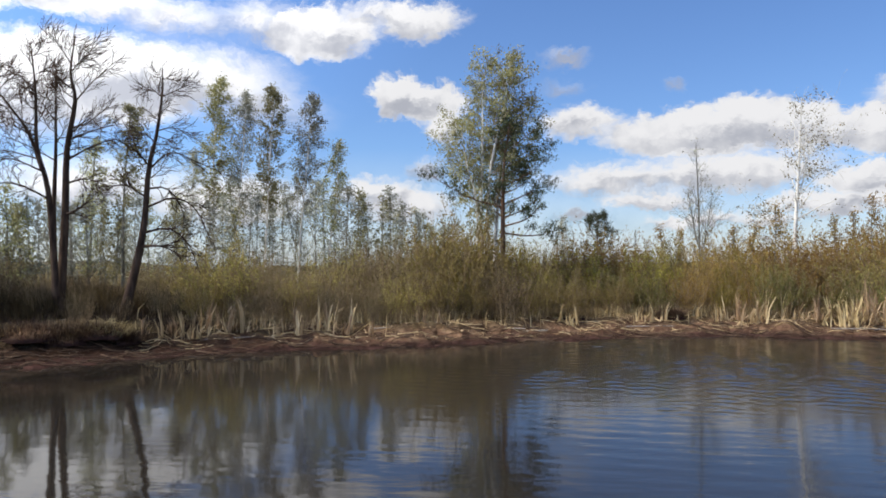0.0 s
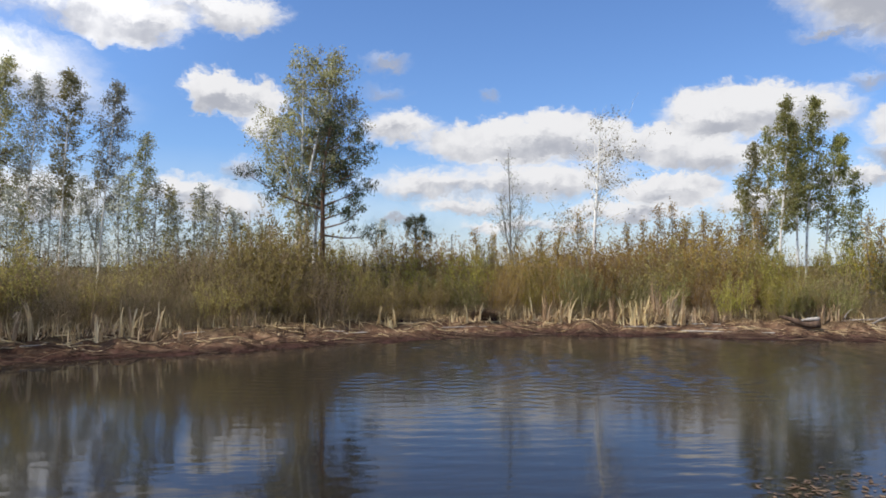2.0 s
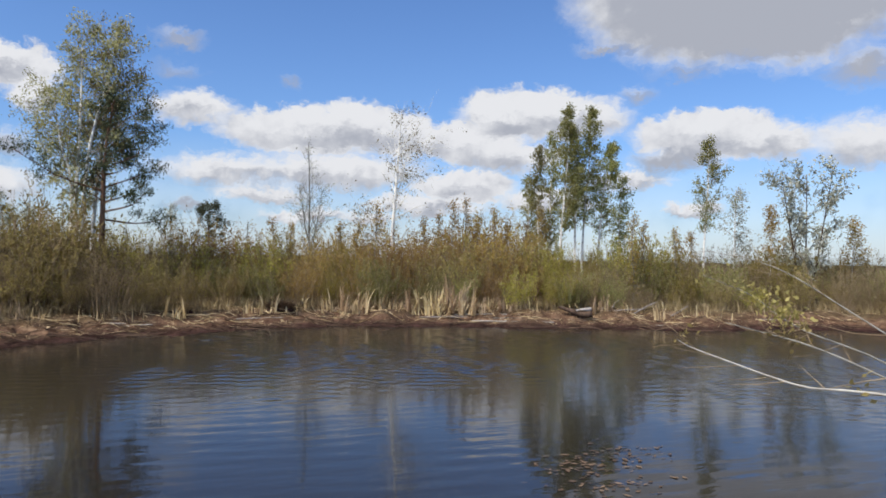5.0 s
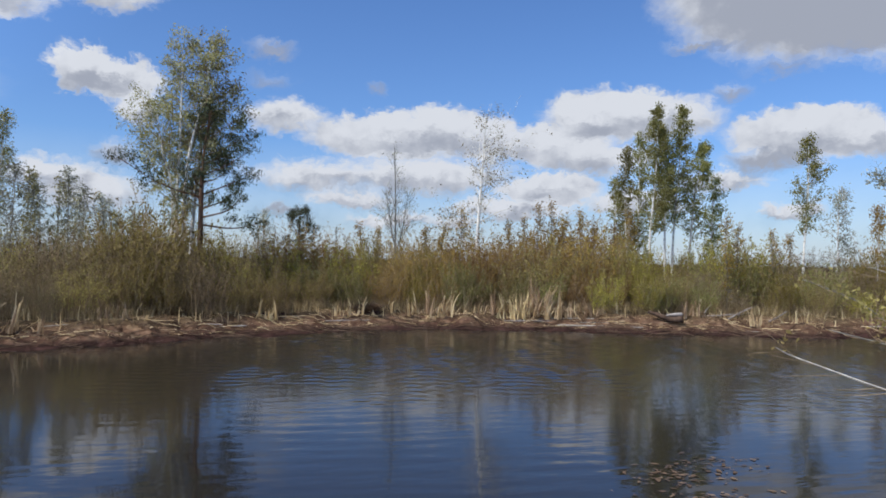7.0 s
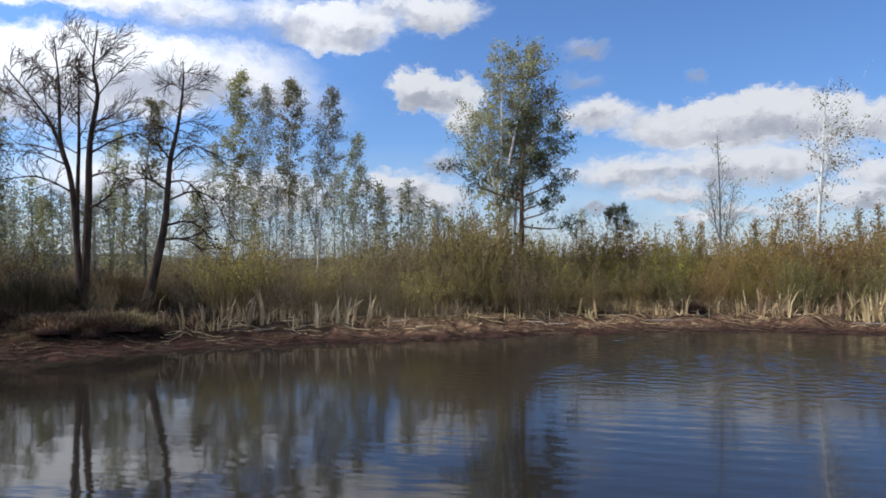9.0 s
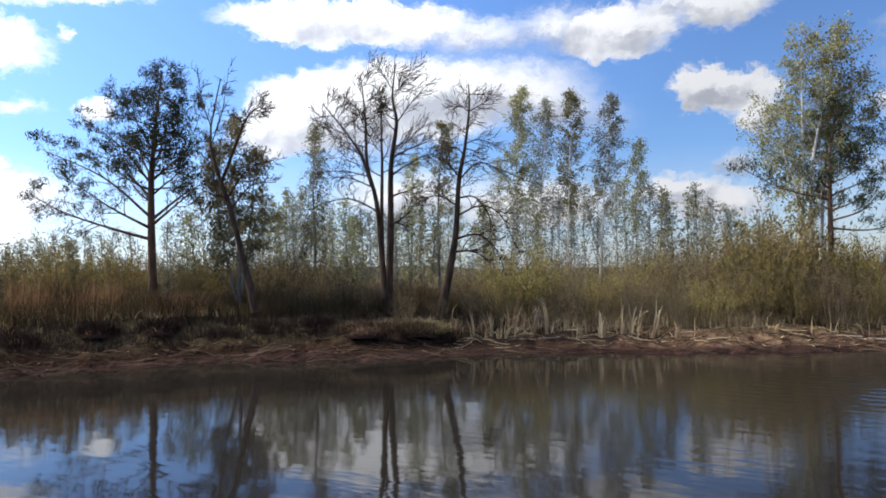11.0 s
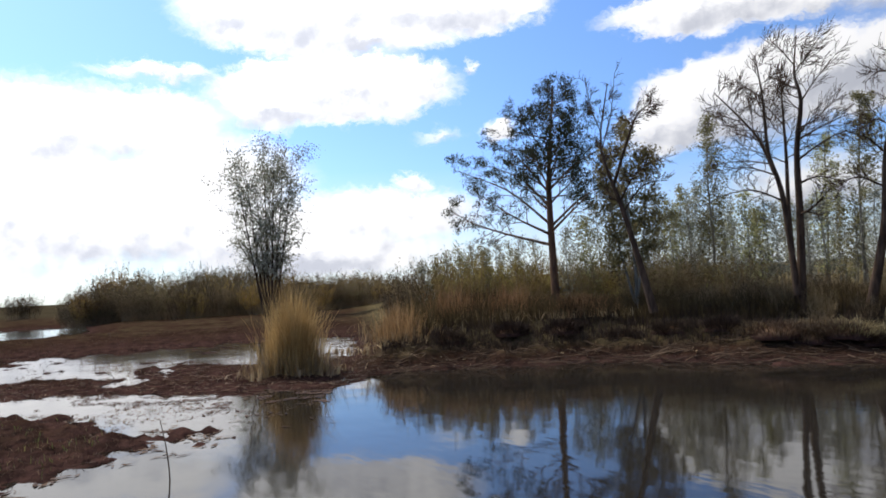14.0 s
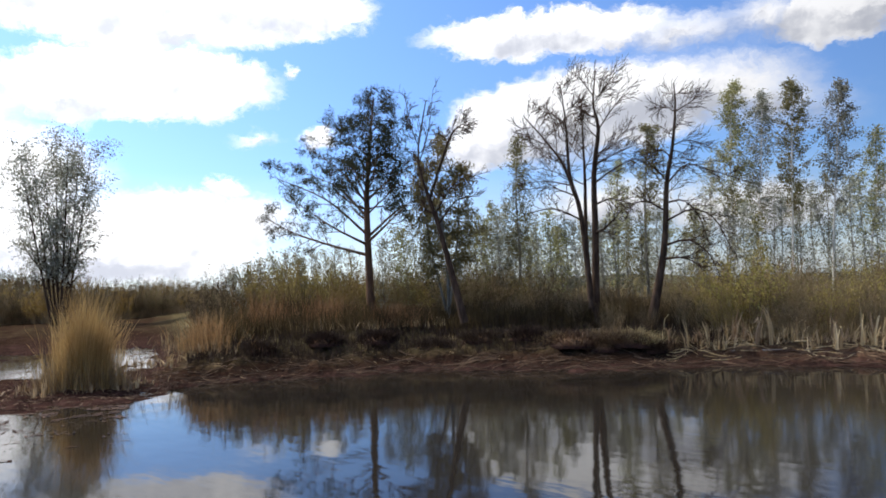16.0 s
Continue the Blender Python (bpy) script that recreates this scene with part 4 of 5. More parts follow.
    for k, (a, top, e, wide, low, count) in enumerate([(-31.0, -31.5, 12.1, 0.12, 0.36, 5600), (-32.2, -31.8, 10.6, 0.11, 0.42, 3800), (-32.6, -33.4, 12.0, 0.11, 0.4, 5000), (-33.5, -34.9, 9.3, 0.15, 0.4, 4800), (-29.4, -29.2, 9.2, 0.13, 0.16, 4400),
                                                       (-28.5, -28.3, 6.8, 0.15, 0.1, 2800), (-35.2, -35.6, 6.8, 0.16, 0.2, 2600), (-30.2, -30.2, 10.2, 0.13, 0.14, 4600)]):
        birch(60 + k, a, 32 + 0.5 * k, e, top, low, wide, count, LEAF_GREEN, "birch of a dense green clump with white trunk", 0.075, wind=0.6, gaps=0.06, long=0.105)
    birch(70, -41.4, 34, 9.4, -41.7, 0.42, 0.14, 3400, LEAF_GREEN, "lone birch with white trunk and compact pointed crown", 0.07, wind=0.5, gaps=0.2)
    birch(71, -43.5, 37, 5.8, -43.6, 0.2, 0.2, 1700, LEAF_SILVER, "small pale tree with thin pointed crown", wind=0.4)
    round_tree(72, -48.2, 34, 7.5, 1.5, "weeping silvery willow behind the thicket", 3, 3800)
    birch(73, -46.0, 33, 4.4, -46.0, 0.15, 0.25, 1500, LEAF_RUST, "young tree with rusty new leaves")
    birch(74, -51.0, 36, 3.6, -51.0, 0.2, 0.25, 1400, LEAF_RUST, "young tree with rusty new leaves")
    for k, (a, e) in enumerate([(-36.4, 4.0), (-37.2, 3.2), (-39.3, 2.8), (-16.7, 4.6), (-15.4, 3.2), (-22.7, 4.9), (-23.6, 5.1), (-25.8, 4.4), (-24.7, 3.8), (-26.8, 3.4), (-20.4, 3.6), (-21.6, 3.8), (-14.0, 3.0), (-8.8, 3.2), (-10.2, 2.8), (-29.4, 4.4), (-28.4, 3.4), (-40.6, 2.6)]):
        birch(80 + k, a, 28.5 + k * 0.3, e, a, 0.12, 0.16, 650, LEAF_RUST, "young sapling with rusty brown buds", kind="sapling", bark_mat=BARK_GREY, wind=0.3, droop=0.4, angle=28, trunk_r=0.03)


make_trees()

# ---- shrubs, reeds and litter ----


def shrub_kind(seed, mat, height, width, leaf_count, label, stems=46, name="willow_shrub"):
    """A dense shrub of many upright stems, bare below; the first of its kind, to be copied."""
    rng = np.random.default_rng(seed)
    s = tagged(new(name), label, "shrub", "shrubs round the pond")
    rods = []
    for k in range(stems):
        a, q = rng.uniform(0, 6.28), width * math.sqrt(rng.random()) * 0.5
        x, y, h = math.cos(a) * q, math.sin(a) * q, height * rng.uniform(0.45, 1.08) * (1.05 - 0.3 * q / width)
        rods.append(curve_stem([(x * 0.75, y * 0.75, -0.1), (x * 1.0 + rng.normal() * 0.05, y * 1.0, h * 0.5), (x * 1.4 + rng.normal() * 0.12 + 0.08, y * 1.4, h)], 0.013, 0.003, 6))
    twigs = sprout(rng, rods, 7, (0.25, 0.98), 0.36 * height ** 0.5, 26, 0.5, WIND * 0.3, 0.7, None, 0.1, 4)
    tufts = scatter(rng, twigs + rods, max(1, int(leaf_count * 1.5) // (len(twigs) + len(rods)) // 4 + 1), (0.35, 1.0), 0.03)
    at = np.repeat(tufts, 4, axis=0) + rng.normal(size=(len(tufts) * 4, 3)) * np.array([0.035, 0.035, 0.07])
    tagged(child("stem_thicket", mesh_of("stem_thicket", *merged(tubes(rods, 3), tubes(twigs, 3)), STEM), s), kind="stuff")
    tagged(child("foliage", mesh_of("foliage", *leaves(rng, at, 0.08, 0.035, (0.35, 0, 0.8), 0.8), mat), s), kind="stuff")
    return s


def spread_copies(kinds, spots, rng):
    used = set()
    for kind, turn, r, size in spots:
        m = Matrix.Translation(place(turn, r, 0.06)) @ Matrix.Rotation(rng.uniform(0, 6.28), 4, "Z")
        ob = kinds[kind]
        if kind in used:
            ob = copy_thing(ob, m)
        else:
            used.add(kind)
            ob.matrix_basis = m
        ob.scale = (size, size, size)


# top of the thicket: degrees to the left, degrees above eye level
THICKET = [(-60, 1.4), (-50, 0.8), (-43, 1.0), (-38, 1.6), (-32, 1.2), (-26, 2.7), (-23, 3.0), (-18, 1.9), (-15, 2.2), (-10, 1.7), (-6, 1.8), (-2, 2.1), (4, 2.6), (7, 3.2), (11, 2.2),
           (16, 1.2), (20, 0.5), (26, 1.2), (29, 0.0), (33, 0.2), (39, 0.5), (42, -0.4), (58, -0.6)]


def make_shrubs():
    rng = np.random.default_rng(5)
    kinds = {"olive": shrub_kind(201, LEAF_OLIVE, 2.2, 1.7, 1900, "olive willow shrub with thin upright stems"),
             "grey": shrub_kind(202, LEAF_BROWN, 2.2, 1.8, 900, "sparse grey-brown willow shrub with bare stems", 60),
             "lime": shrub_kind(203, LEAF_LIME, 2.2, 1.7, 2100, "fresh yellow-green willow shrub"),
             "rust": shrub_kind(204, LEAF_RUST, 2.2, 1.6, 1700, "rusty brown budding shrub"),
             "green": shrub_kind(205, LEAF_GREEN, 2.0, 1.7, 2000, "low green leafy shrub"),
             "dark": shrub_kind(206, LEAF_SHADED, 2.2, 1.9, 1700, "brown bush with fine dense twigs, its leaves darkened for cloud shade", 50)}
    spots = []
    for row, (back, share) in enumerate([(2.7, 0.62), (3.9, 0.85), (5.4, 1.0), (7.2, 1.02), (9.6, 1.0)]):
        a = -58.0 + row * 0.9
        while a < 46:
            r = float(table(SHORE, a)) + back + rng.normal() * 0.35
            h = stands(float(table(THICKET, a)), r, a) * share * rng.uniform(0.66, 1.02)
            if a > 30:
                h *= 0.75
            # the leftmost bushes are mostly the kind with shade in its leaf colour
            if a > 28:
                pick = ("dark", "dark", "grey")[rng.integers(3)]
            elif a > 6:
                pick = ("grey", "olive", "olive", "grey", "grey")[rng.integers(5)]
            elif a > -3:
                pick = ("olive", "olive", "grey", "lime")[rng.integers(4)]
            elif a > -30:
                pick = ("lime", "rust", "olive", "lime", "rust", "green")[rng.integers(6)] if row < 2 else ("rust", "olive", "rust", "rust")[rng.integers(4)]
            else:
                pick = ("olive", "lime", "green", "grey")[rng.integers(4)]
            if h > 0.6:
                spots.append((pick, a, r, h / 2.2))
            a += rng.uniform(1.9, 3.1)
    spots += [("green", -31.6, 26.4, 0.5), ("green", -32.2, 26.8, 0.62), ("olive", 6.4, 24.4, 1.5), ("olive", 7.6, 24.8, 1.45), ("olive", 5.2, 24.8, 1.45), ("olive", 24.4, 23.4, 1.15), ("green", -16.6, 26.2, 0.7), ("green", -17.6, 26.4, 0.75)]
    # shoots and bushes behind the reeds
    for k in range(30):
        a = 38 + 27 * (k + rng.random()) / 30
        r = rng.uniform(26, 31)
        e = np.interp(a, [40, 52, 58, 62, 65], [0.9, 1.5, 2.3, 1.8, 0.5]) * rng.uniform(0.7, 1.15)
        spots.append((("dark", "grey", "dark", "olive")[rng.integers(4)], a, r, stands(e, r, a) / 2.2))
    # low bushes beyond the marsh
    for k in range(60):
        a = 63.5 + 24.5 * (k + rng.random()) / 60
        e = float(np.interp(a, [63, 65, 68, 70, 72, 75, 78, 80, 81.4, 82.6, 84.4, 86, 88], [0.2, 0.6, 1.0, 0.6, 0.8, 1.5, 1.6, 1.5, 0.6, 1.3, 2.0, 1.3, 0.1]))
        for q in range(2):
            r = rng.uniform(74, 92) if q else rng.uniform(69, 78)
            h = stands((e + 0.2) * rng.uniform(0.75, 1.1) if q else e * rng.uniform(0.2, 0.9), r, a)
            spots.append((("dark", "dark", "grey", "rust")[rng.integers(4)], a, max(r, 76.0 if a > 84 else 0), h / 2.2))
    for a in (90.4, 90.9, 91.3):
        spots.append(("dark", a, 120, stands(0.6, 120, a) / 2.2))
    spread_copies(kinds, spots, rng)


def reed_clump(name, label, turn, r, half, up, count, mat, seed, deep=0.5, lean=0.12, wide=0.022, splay=0.28):
    rng = np.random.default_rng(seed)
    t = tagged(new(name), label, "reeds", "reed clumps by the marsh")
    t.location = place(turn, r, 0.03)
    t.rotation_euler[2] = radians(turn)
    h = stands(up, r, turn)
    q = rng.normal(size=(count, 2)) * np.array([half * 0.5, deep])
    q = q * 0.75
    base = np.stack([q[:, 0], q[:, 1], np.zeros(count)], 1)
    fan = np.stack([q[:, 0] * splay / half + 0.05, q[:, 1] * 0.2, np.zeros(count)], 1)
    dome = np.exp(-(q[:, 0] / (half * 1.1)) ** 2 - (q[:, 1] / (deep * 2)) ** 2)
    tagged(child("stalk_stand", mesh_of("stalk_stand", *blades(rng, base, h * (0.5 + 0.55 * dome) * rng.uniform(0.6, 1.08, count), wide, lean, fan), mat), t), kind="stuff")
    n = count // 2
    low = np.stack([rng.normal(size=n) * half * 0.6, rng.normal(size=n) * deep * 1.2, np.zeros(n)], 1)
    tagged(child("bent_litter", mesh_of("bent_litter", *blades(rng, low, np.full(n, h * 0.35), wide, 0.9), DRY_GRASS), t), kind="stuff")


def cattail_stubs(seed, turn, r, count, height):
    """A tuft of broken cattails: bundles of broad pale leaf bases, some upright, some snapped over, and fallen leaves round them."""
    rng = np.random.default_rng(seed)
    t = tagged(new("cattail_tuft"), "tuft of broken straw-pale cattail stalks on the bank", "reeds", "cattail tufts on the bank")
    t.location = place(turn, r, 0.04)
    t.rotation_euler[2] = radians(turn)
    n = max(3, int(count * 0.3))
    parts = []
    for k in range(n):
        x, y, h = rng.normal() * 0.32, rng.normal() * 0.2, height * rng.uniform(0.4, 1.15)
        base = np.stack([x + rng.normal(size=6) * 0.028, y + rng.normal(size=6) * 0.028, np.zeros(6)], 1)
        tilt = np.array([rng.normal() * 0.16 + 0.03, rng.normal() * 0.1, 0.0])
        parts.append(blades(rng, base, np.full(6, h), 0.042, 0.1, tilt))
        if rng.random() < 0.4:
            snap = base[:2] + np.array([0, 0, h * 0.6])
            parts.append(blades(rng, snap, np.full(2, h * 0.35), 0.036, 1.6, tilt + [0.5, 0, -0.3]))
    m = n * 4
    bent = np.stack([rng.normal(size=m) * 0.42, rng.normal(size=m) * 0.22, np.full(m, 0.03)], 1)
    parts.append(blades(rng, bent, np.full(m, height * 0.5), 0.034, 1.5))
    tagged(child("stalk_stand", mesh_of("stalk_stand", *merged(*parts), STRAW), t), kind="stuff")


def lying_stalks(name, label, rng, count, span, back, length, thick, mat, density=None):
    """Round dead stalks that lie on the mud, most of them along the shore."""
    a = rng.uniform(span[0], span[1], count)
    if density is not None:
        a = a[rng.random(count) < density(a)]
    r = table(SHORE, a) + rng.uniform(back[0], back[1], len(a))
    sets = []
    for q, d in zip(a, r):
        way = radians(q) + rng.normal() * 0.35
        half = length * rng.uniform(0.3, 1.1) / 2
        ends = []
        for f in (-1.0, 0.0, 1.0):
            x, y = -math.sin(radians(q)) * d + math.cos(way) * half * f, math.cos(radians(q)) * d + math.sin(way) * half * f + (0.06 * half * rng.normal() if f else 0)
            z = float(land(math.degrees(math.atan2(-x, y)), math.hypot(x, y)))
            ends.append((x, y, z + thick * (1.0 + rng.random() * 2)))
        sets.append(curve_stem(ends, thick * rng.uniform(0.6, 1.1), thick * 0.4, 4))
    tagged(new(name, mesh_of(name, *tubes(sets, 4), mat)), label, "litter", kind="stuff")


def strewn(name, label, category, rng, count, span, back, height, wide, mat, lean, flat=False, density=None):
    """Stalks or litter along the bank: bearing span, metres behind the shore."""
    a = rng.uniform(span[0], span[1], count)
    if density is not None:
        a = a[rng.random(count) < density(a)]
    r = table(SHORE, a) + rng.uniform(back[0], back[1], len(a))
    base = np.stack([-np.sin(np.radians(a)) * r, np.cos(np.radians(a)) * r, land(a, r)], 1)
    if flat:
        geo = leaves(rng, base + [0, 0, 0.025], height, wide, None, 1.0)
        v = geo[0].reshape(-1, 4, 3)
        v[:, :, 2] = base[:, None, 2] + 0.02 + (v[:, :, 2] - base[:, None, 2]) * 0.16
        geo = (v.reshape(-1, 3), geo[1])
    else:
        geo = blades(rng, base - [0, 0, 0.03], np.full(len(a), height), wide, lean)
    tagged(new(name, mesh_of(name, *geo, mat)), label, category, kind="stuff")


def make_reeds():
    rng = np.random.default_rng(9)
    reed_clump("reed_clump", "tall golden dry reed clump at the water's edge", 72.9, 19.5, 0.78, 0.3, 2600, REED_GOLD, 301, 0.32, 0.2, 0.012, 0.1)
    for k, (a, r, half, e) in enumerate([(64.5, 22.5, 1.0, -1.2), (62.8, 23.5, 1.3, -0.4), (60.6, 24, 1.3, 0.1), (58.4, 24.5, 1.4, 0.2), (56.0, 24, 1.3, -0.2), (53.6, 23.5, 1.4, -0.8), (51, 23.5, 1.4, -1.0)]):
        reed_clump("reed_clump", "dry brown reeds with grassy tufts on the bank", a, r, half, e, 1000, (REED_GOLD, SHADED_GRASS)[k % 2], 310 + k, 0.8, 0.2, 0.015)
    strewn("reed_stubs", "broken pale cattail stalks along the far bank", "reeds", rng, 1300, (-48, 34), (1.4, 2.7), 0.5, 0.03, STRAW, 0.5,
           density=lambda a: 0.1 + 0.5 * np.clip(np.sin(a * 1.9) * 0.8 + np.sin(a * 6.3) * 0.8 - 0.4, 0, 1))
    for k, (a, n, h) in enumerate([(-26.2, 16, 0.7), (-24.6, 26, 1.0), (-23.4, 40, 1.15), (-22.6, 44, 1.2), (-21.8, 36, 1.1), (-20.8, 24, 0.9), (-19.0, 22, 0.9), (-17.6, 26, 0.9), (-15.0, 20, 0.85), (-14.2, 22, 0.9),
                                   (-12.6, 18, 0.8), (-8.5, 14, 0.6), (-2.0, 16, 0.6), (8.0, 14, 0.6), (14.5, 18, 0.7), (16.8, 24, 0.9), (18.4, 26, 0.95), (19.6, 22, 0.8), (22.6, 24, 0.9), (24.8, 24, 0.85), (26.4, 22, 0.8),
                                   (28.3, 20, 0.7), (-34.5, 16, 0.7), (-38.5, 16, 0.7), (-41.0, 14, 0.6)]):
        cattail_stubs(500 + k, a, float(table(SHORE, a)) + 1.7 + 0.3 * math.sin(k * 2.1), n, h)
    for k, (a, r) in enumerate([(71.4, 18.9), (70.5, 19.4), (74.9, 19.1), (75.6, 19.8), (69.4, 26.5), (68.2, 27.2), (66.8, 22.6), (65.6, 21.8), (63.4, 21.2)]):
        cattail_stubs(560 + k, a, r, 22, 0.42)
    a = rng.uniform(70, 88, 2600)
    r = table(SHORE, a) - np.abs(rng.normal(size=2600)) * 1.6
    keep = (lumps(np.radians(a) * 9, r, 1.1, 31) > 0.25) & (land(a, r) < 0.0)
    a, r = a[keep], r[keep]
    mats = leaves(rng, np.stack([-np.sin(np.radians(a)) * r, np.cos(np.radians(a)) * r, 0 * a], 1), 0.3, 0.05, None, 1.0)
    mats[0][:, 2] = 0.008 + np.abs(mats[0][:, 2]) * 0.06
    tagged(new("floating_litter", mesh_of("floating_litter", *mats, ROT)), "rotting reed litter floating in streaks by the marsh", "litter", kind="stuff")
    a, r = rng.uniform(76, 98, 5200), rng.uniform(8.5, 24, 5200)
    z = land(a, r)
    keep = (z < 0.0) & (z > -0.09) & (lumps(np.radians(a) * 11, r, 0.9, 33) > 0.0)
    a, r = a[keep], r[keep]
    flecks = leaves(rng, np.stack([-np.sin(np.radians(a)) * r, np.cos(np.radians(a)) * r, 0 * a], 1), 0.26, 0.07, None, 1.0)
    flecks[0][:, 2] = 0.006 + np.abs(flecks[0][:, 2]) * 0.12
    tagged(new("mud_flecks", mesh_of("mud_flecks", *flecks, ROT)), "flecks of rotting peat and sedge in the shallow water", "litter", kind="stuff")
    strewn("reed_litter", "flattened straw-coloured reed litter on the mud", "litter", rng, 7000, (-52, 66), (0.5, 2.3), 0.45, 0.028, STRAW, 0, True, lambda a: np.interp(a, [4, 16, 34], [1, 0.45, 0.08]) * (0.35 + 0.65 * (np.sin(a * 1.7) + np.sin(a * 4.3 + 1) > 0)))
    patchy = lambda a: 0.3 + 0.7 * (np.sin(a * 1.3) + np.sin(a * 3.7 + 2) > -0.2)
    lying_stalks("straw_litter", "pale flattened cattail stalks lying on the mud", rng, 260, (-52, 30), (0.6, 1.9), 0.7, 0.015, STRAW, patchy)
    lying_stalks("straw_litter", "brown sodden stalks lying along the water's edge", rng, 900, (-52, 66), (-0.1, 1.6), 0.9, 0.016, ROT, patchy)
    strewn("dead_leaf_litter", "brown rotting stalks and leaves on the mud", "litter", rng, 6000, (-55, 28), (-0.15, 2.0), 0.3, 0.03, ROT, 0, True)
    # litter and grass left of here take colours with the shade painted in
    strewn("dead_leaf_litter", "rotting stalks and leaves on the left bank, darkened for cloud shade", "litter", rng, 4000, (26, 70), (-0.15, 2.4), 0.3, 0.03, SHADED_LITTER, 0, True)
    strewn("bank_grass", "dry brown grass tufts on the bank", "grass", rng, 9000, (-55, 28), (2.1, 4.2), 0.42, 0.018, DRY_GRASS, 0.5)
    strewn("bank_grass", "withered grass on the left bank, darkened for cloud shade", "grass", rng, 9000, (26, 66), (1.3, 4.2), 0.38, 0.018, SHADED_LITTER, 0.6)
    strewn("dyke_grass", "olive grass on the raised bank, dulled for cloud shade", "grass", rng, 16000, (26, 66), (3.0, 7.0), 0.6, 0.02, SHADED_GRASS, 0.35)
    strewn("marsh_grass", "short dead sedge on the marsh", "grass", rng, 6000, (66, 100), (0.5, 30), 0.10, 0.03, ROT, 0.8)
    strewn("marsh_litter", "dark rotting reed litter on the marsh mud", "litter", rng, 7000, (64, 100), (-0.3, 15), 0.3, 0.035, ROT, 0, True)
    a, r = rng.uniform(84.2, 100, 3600), rng.uniform(8.6, 17, 3600)
    z = land(a, r)
    keep = z > 0.02
    a, r, z = a[keep], r[keep], z[keep]
    base = np.stack([-np.sin(np.radians(a)) * r, np.cos(np.radians(a)) * r, z - 0.01], 1)
    half = len(base) * 2 // 3
    tagged(new("sedge", mesh_of("sedge", *blades(rng, base[:half], np.full(half, 0.07), 0.012, 1.2), ROT)), "trampled dead sedge on the near mud spit", "grass", kind="stuff")
    patch = base[half:][lumps(base[half:, 0], base[half:, 1], 1.5, 21) > 0.15]
    tagged(new("young_grass", mesh_of("young_grass", *blades(rng, patch, np.full(len(patch), 0.12), 0.012, 0.6), GRASS)), "young green grass on the near mud spit", "grass", kind="stuff")


make_shrubs()
make_reeds()


def capped(stem):
    """The stem with both ends drawn in to a blunt close."""
    p, r = stem
    return np.concatenate([p[:1] - (p[1] - p[0]) * 0.08, p, p[-1:] + (p[-1] - p[-2]) * 0.08]), np.r_[0.002, r, 0.002]


def log_on_bank():
    """A dead log on the far mud with a pale broken end."""
    rng = np.random.default_rng(401)
    t = tagged(new("fallen_log"), "dark fallen log with a pale broken end on the mud", "log")
    t.location = place(-32.5, 25.5, -0.08)
    t.rotation_euler[2] = radians(-32.4)
    main = curve_stem([(-0.72, 0.1, 0.30), (-0.35, 0.05, 0.20), (0.05, 0, 0.08), (0.42, -0.05, 0.10)], 0.035, 0.13, 9)
    child("log", mesh_of("log", *tubes([capped(main)], 8), BARK_DARK), t)
    pale = curve_stem([(-0.12, -0.04, 0.20), (0.12, -0.06, 0.24), (0.40, -0.03, 0.26)], 0.035, 0.065, 7)
    child("split_wood", mesh_of("split_wood", *tubes([capped(pale)], 7), DRIFTWOOD), t, "pale split wood without bark")


def pole_on_bank(name, label, turn, r, half, mat, lift, thick, turn_by=0.0):
    t = tagged(new(name), label, "stick")
    t.location = place(turn, r, -thick * 0.6)
    t.rotation_euler[2] = radians(turn + turn_by)
    s = curve_stem([(-half, 0, 0), (0, 0.05, lift * 0.5), (half, 0, lift)], thick, thick * 0.6, 8)
    child("wood", mesh_of("wood", *tubes([capped(s)], 6), mat), t)


def overhanging_branch(seed, label, points, thick, tufts, mat=None):
    """A bent branch that hangs over the water from the near bank: bearing, degrees up, metres away."""
    rng = np.random.default_rng(seed)
    t = tagged(new("overhanging_branch"), label, "branch", "branches over the water")
    p = [heading(a) * r + Vector((0, 0, EYE + r * math.tan(radians(e)))) for a, e, r in points]
    t.location = p[0]
    rel = [tuple(q - p[0]) for q in p]
    main = curve_stem(rel, thick, thick * 0.3, 18)
    child("bough", mesh_of("bough", *tubes([main], 6), mat or PALE_WOOD), t)
    twigs = sprout(rng, [main], 7, (0.35, 0.98), 0.5, 35, 0.1, (0, 0, 0), 0.5, None, 0.1, 5, 0.002)
    tagged(child("twig_work", mesh_of("twig_work", *tubes(twigs, 4), STEM), t), kind="stuff")
    spots = []
    for f, n in tufts:
        q, _, _ = along(main, f)
        spots.append(q + rng.normal(size=(n, 3)) * np.array([0.10, 0.10, 0.07]) + [0, 0, 0.05])
    tagged(child("foliage", mesh_of("foliage", *leaves(rng, np.concatenate(spots), 0.062, 0.034, (0, 0, 0.3)), LEAF_OLIVE), t), kind="stuff")


def stick_in_water():
    t = tagged(new("stick"), "thin dark stick standing in the shallow water", "stick")
    t.location = heading(82.2) * 8.6 + Vector((0, 0, -0.15))
    t.rotation_euler[2] = radians(82)
    s = curve_stem([(0.0, 0, 0), (0.05, 0, 0.35), (0.03, 0, 0.7), (-0.03, 0, 1.05)], 0.012, 0.005, 9)
    child("wood", mesh_of("wood", *tubes([s], 6), BARK_DARK), t)


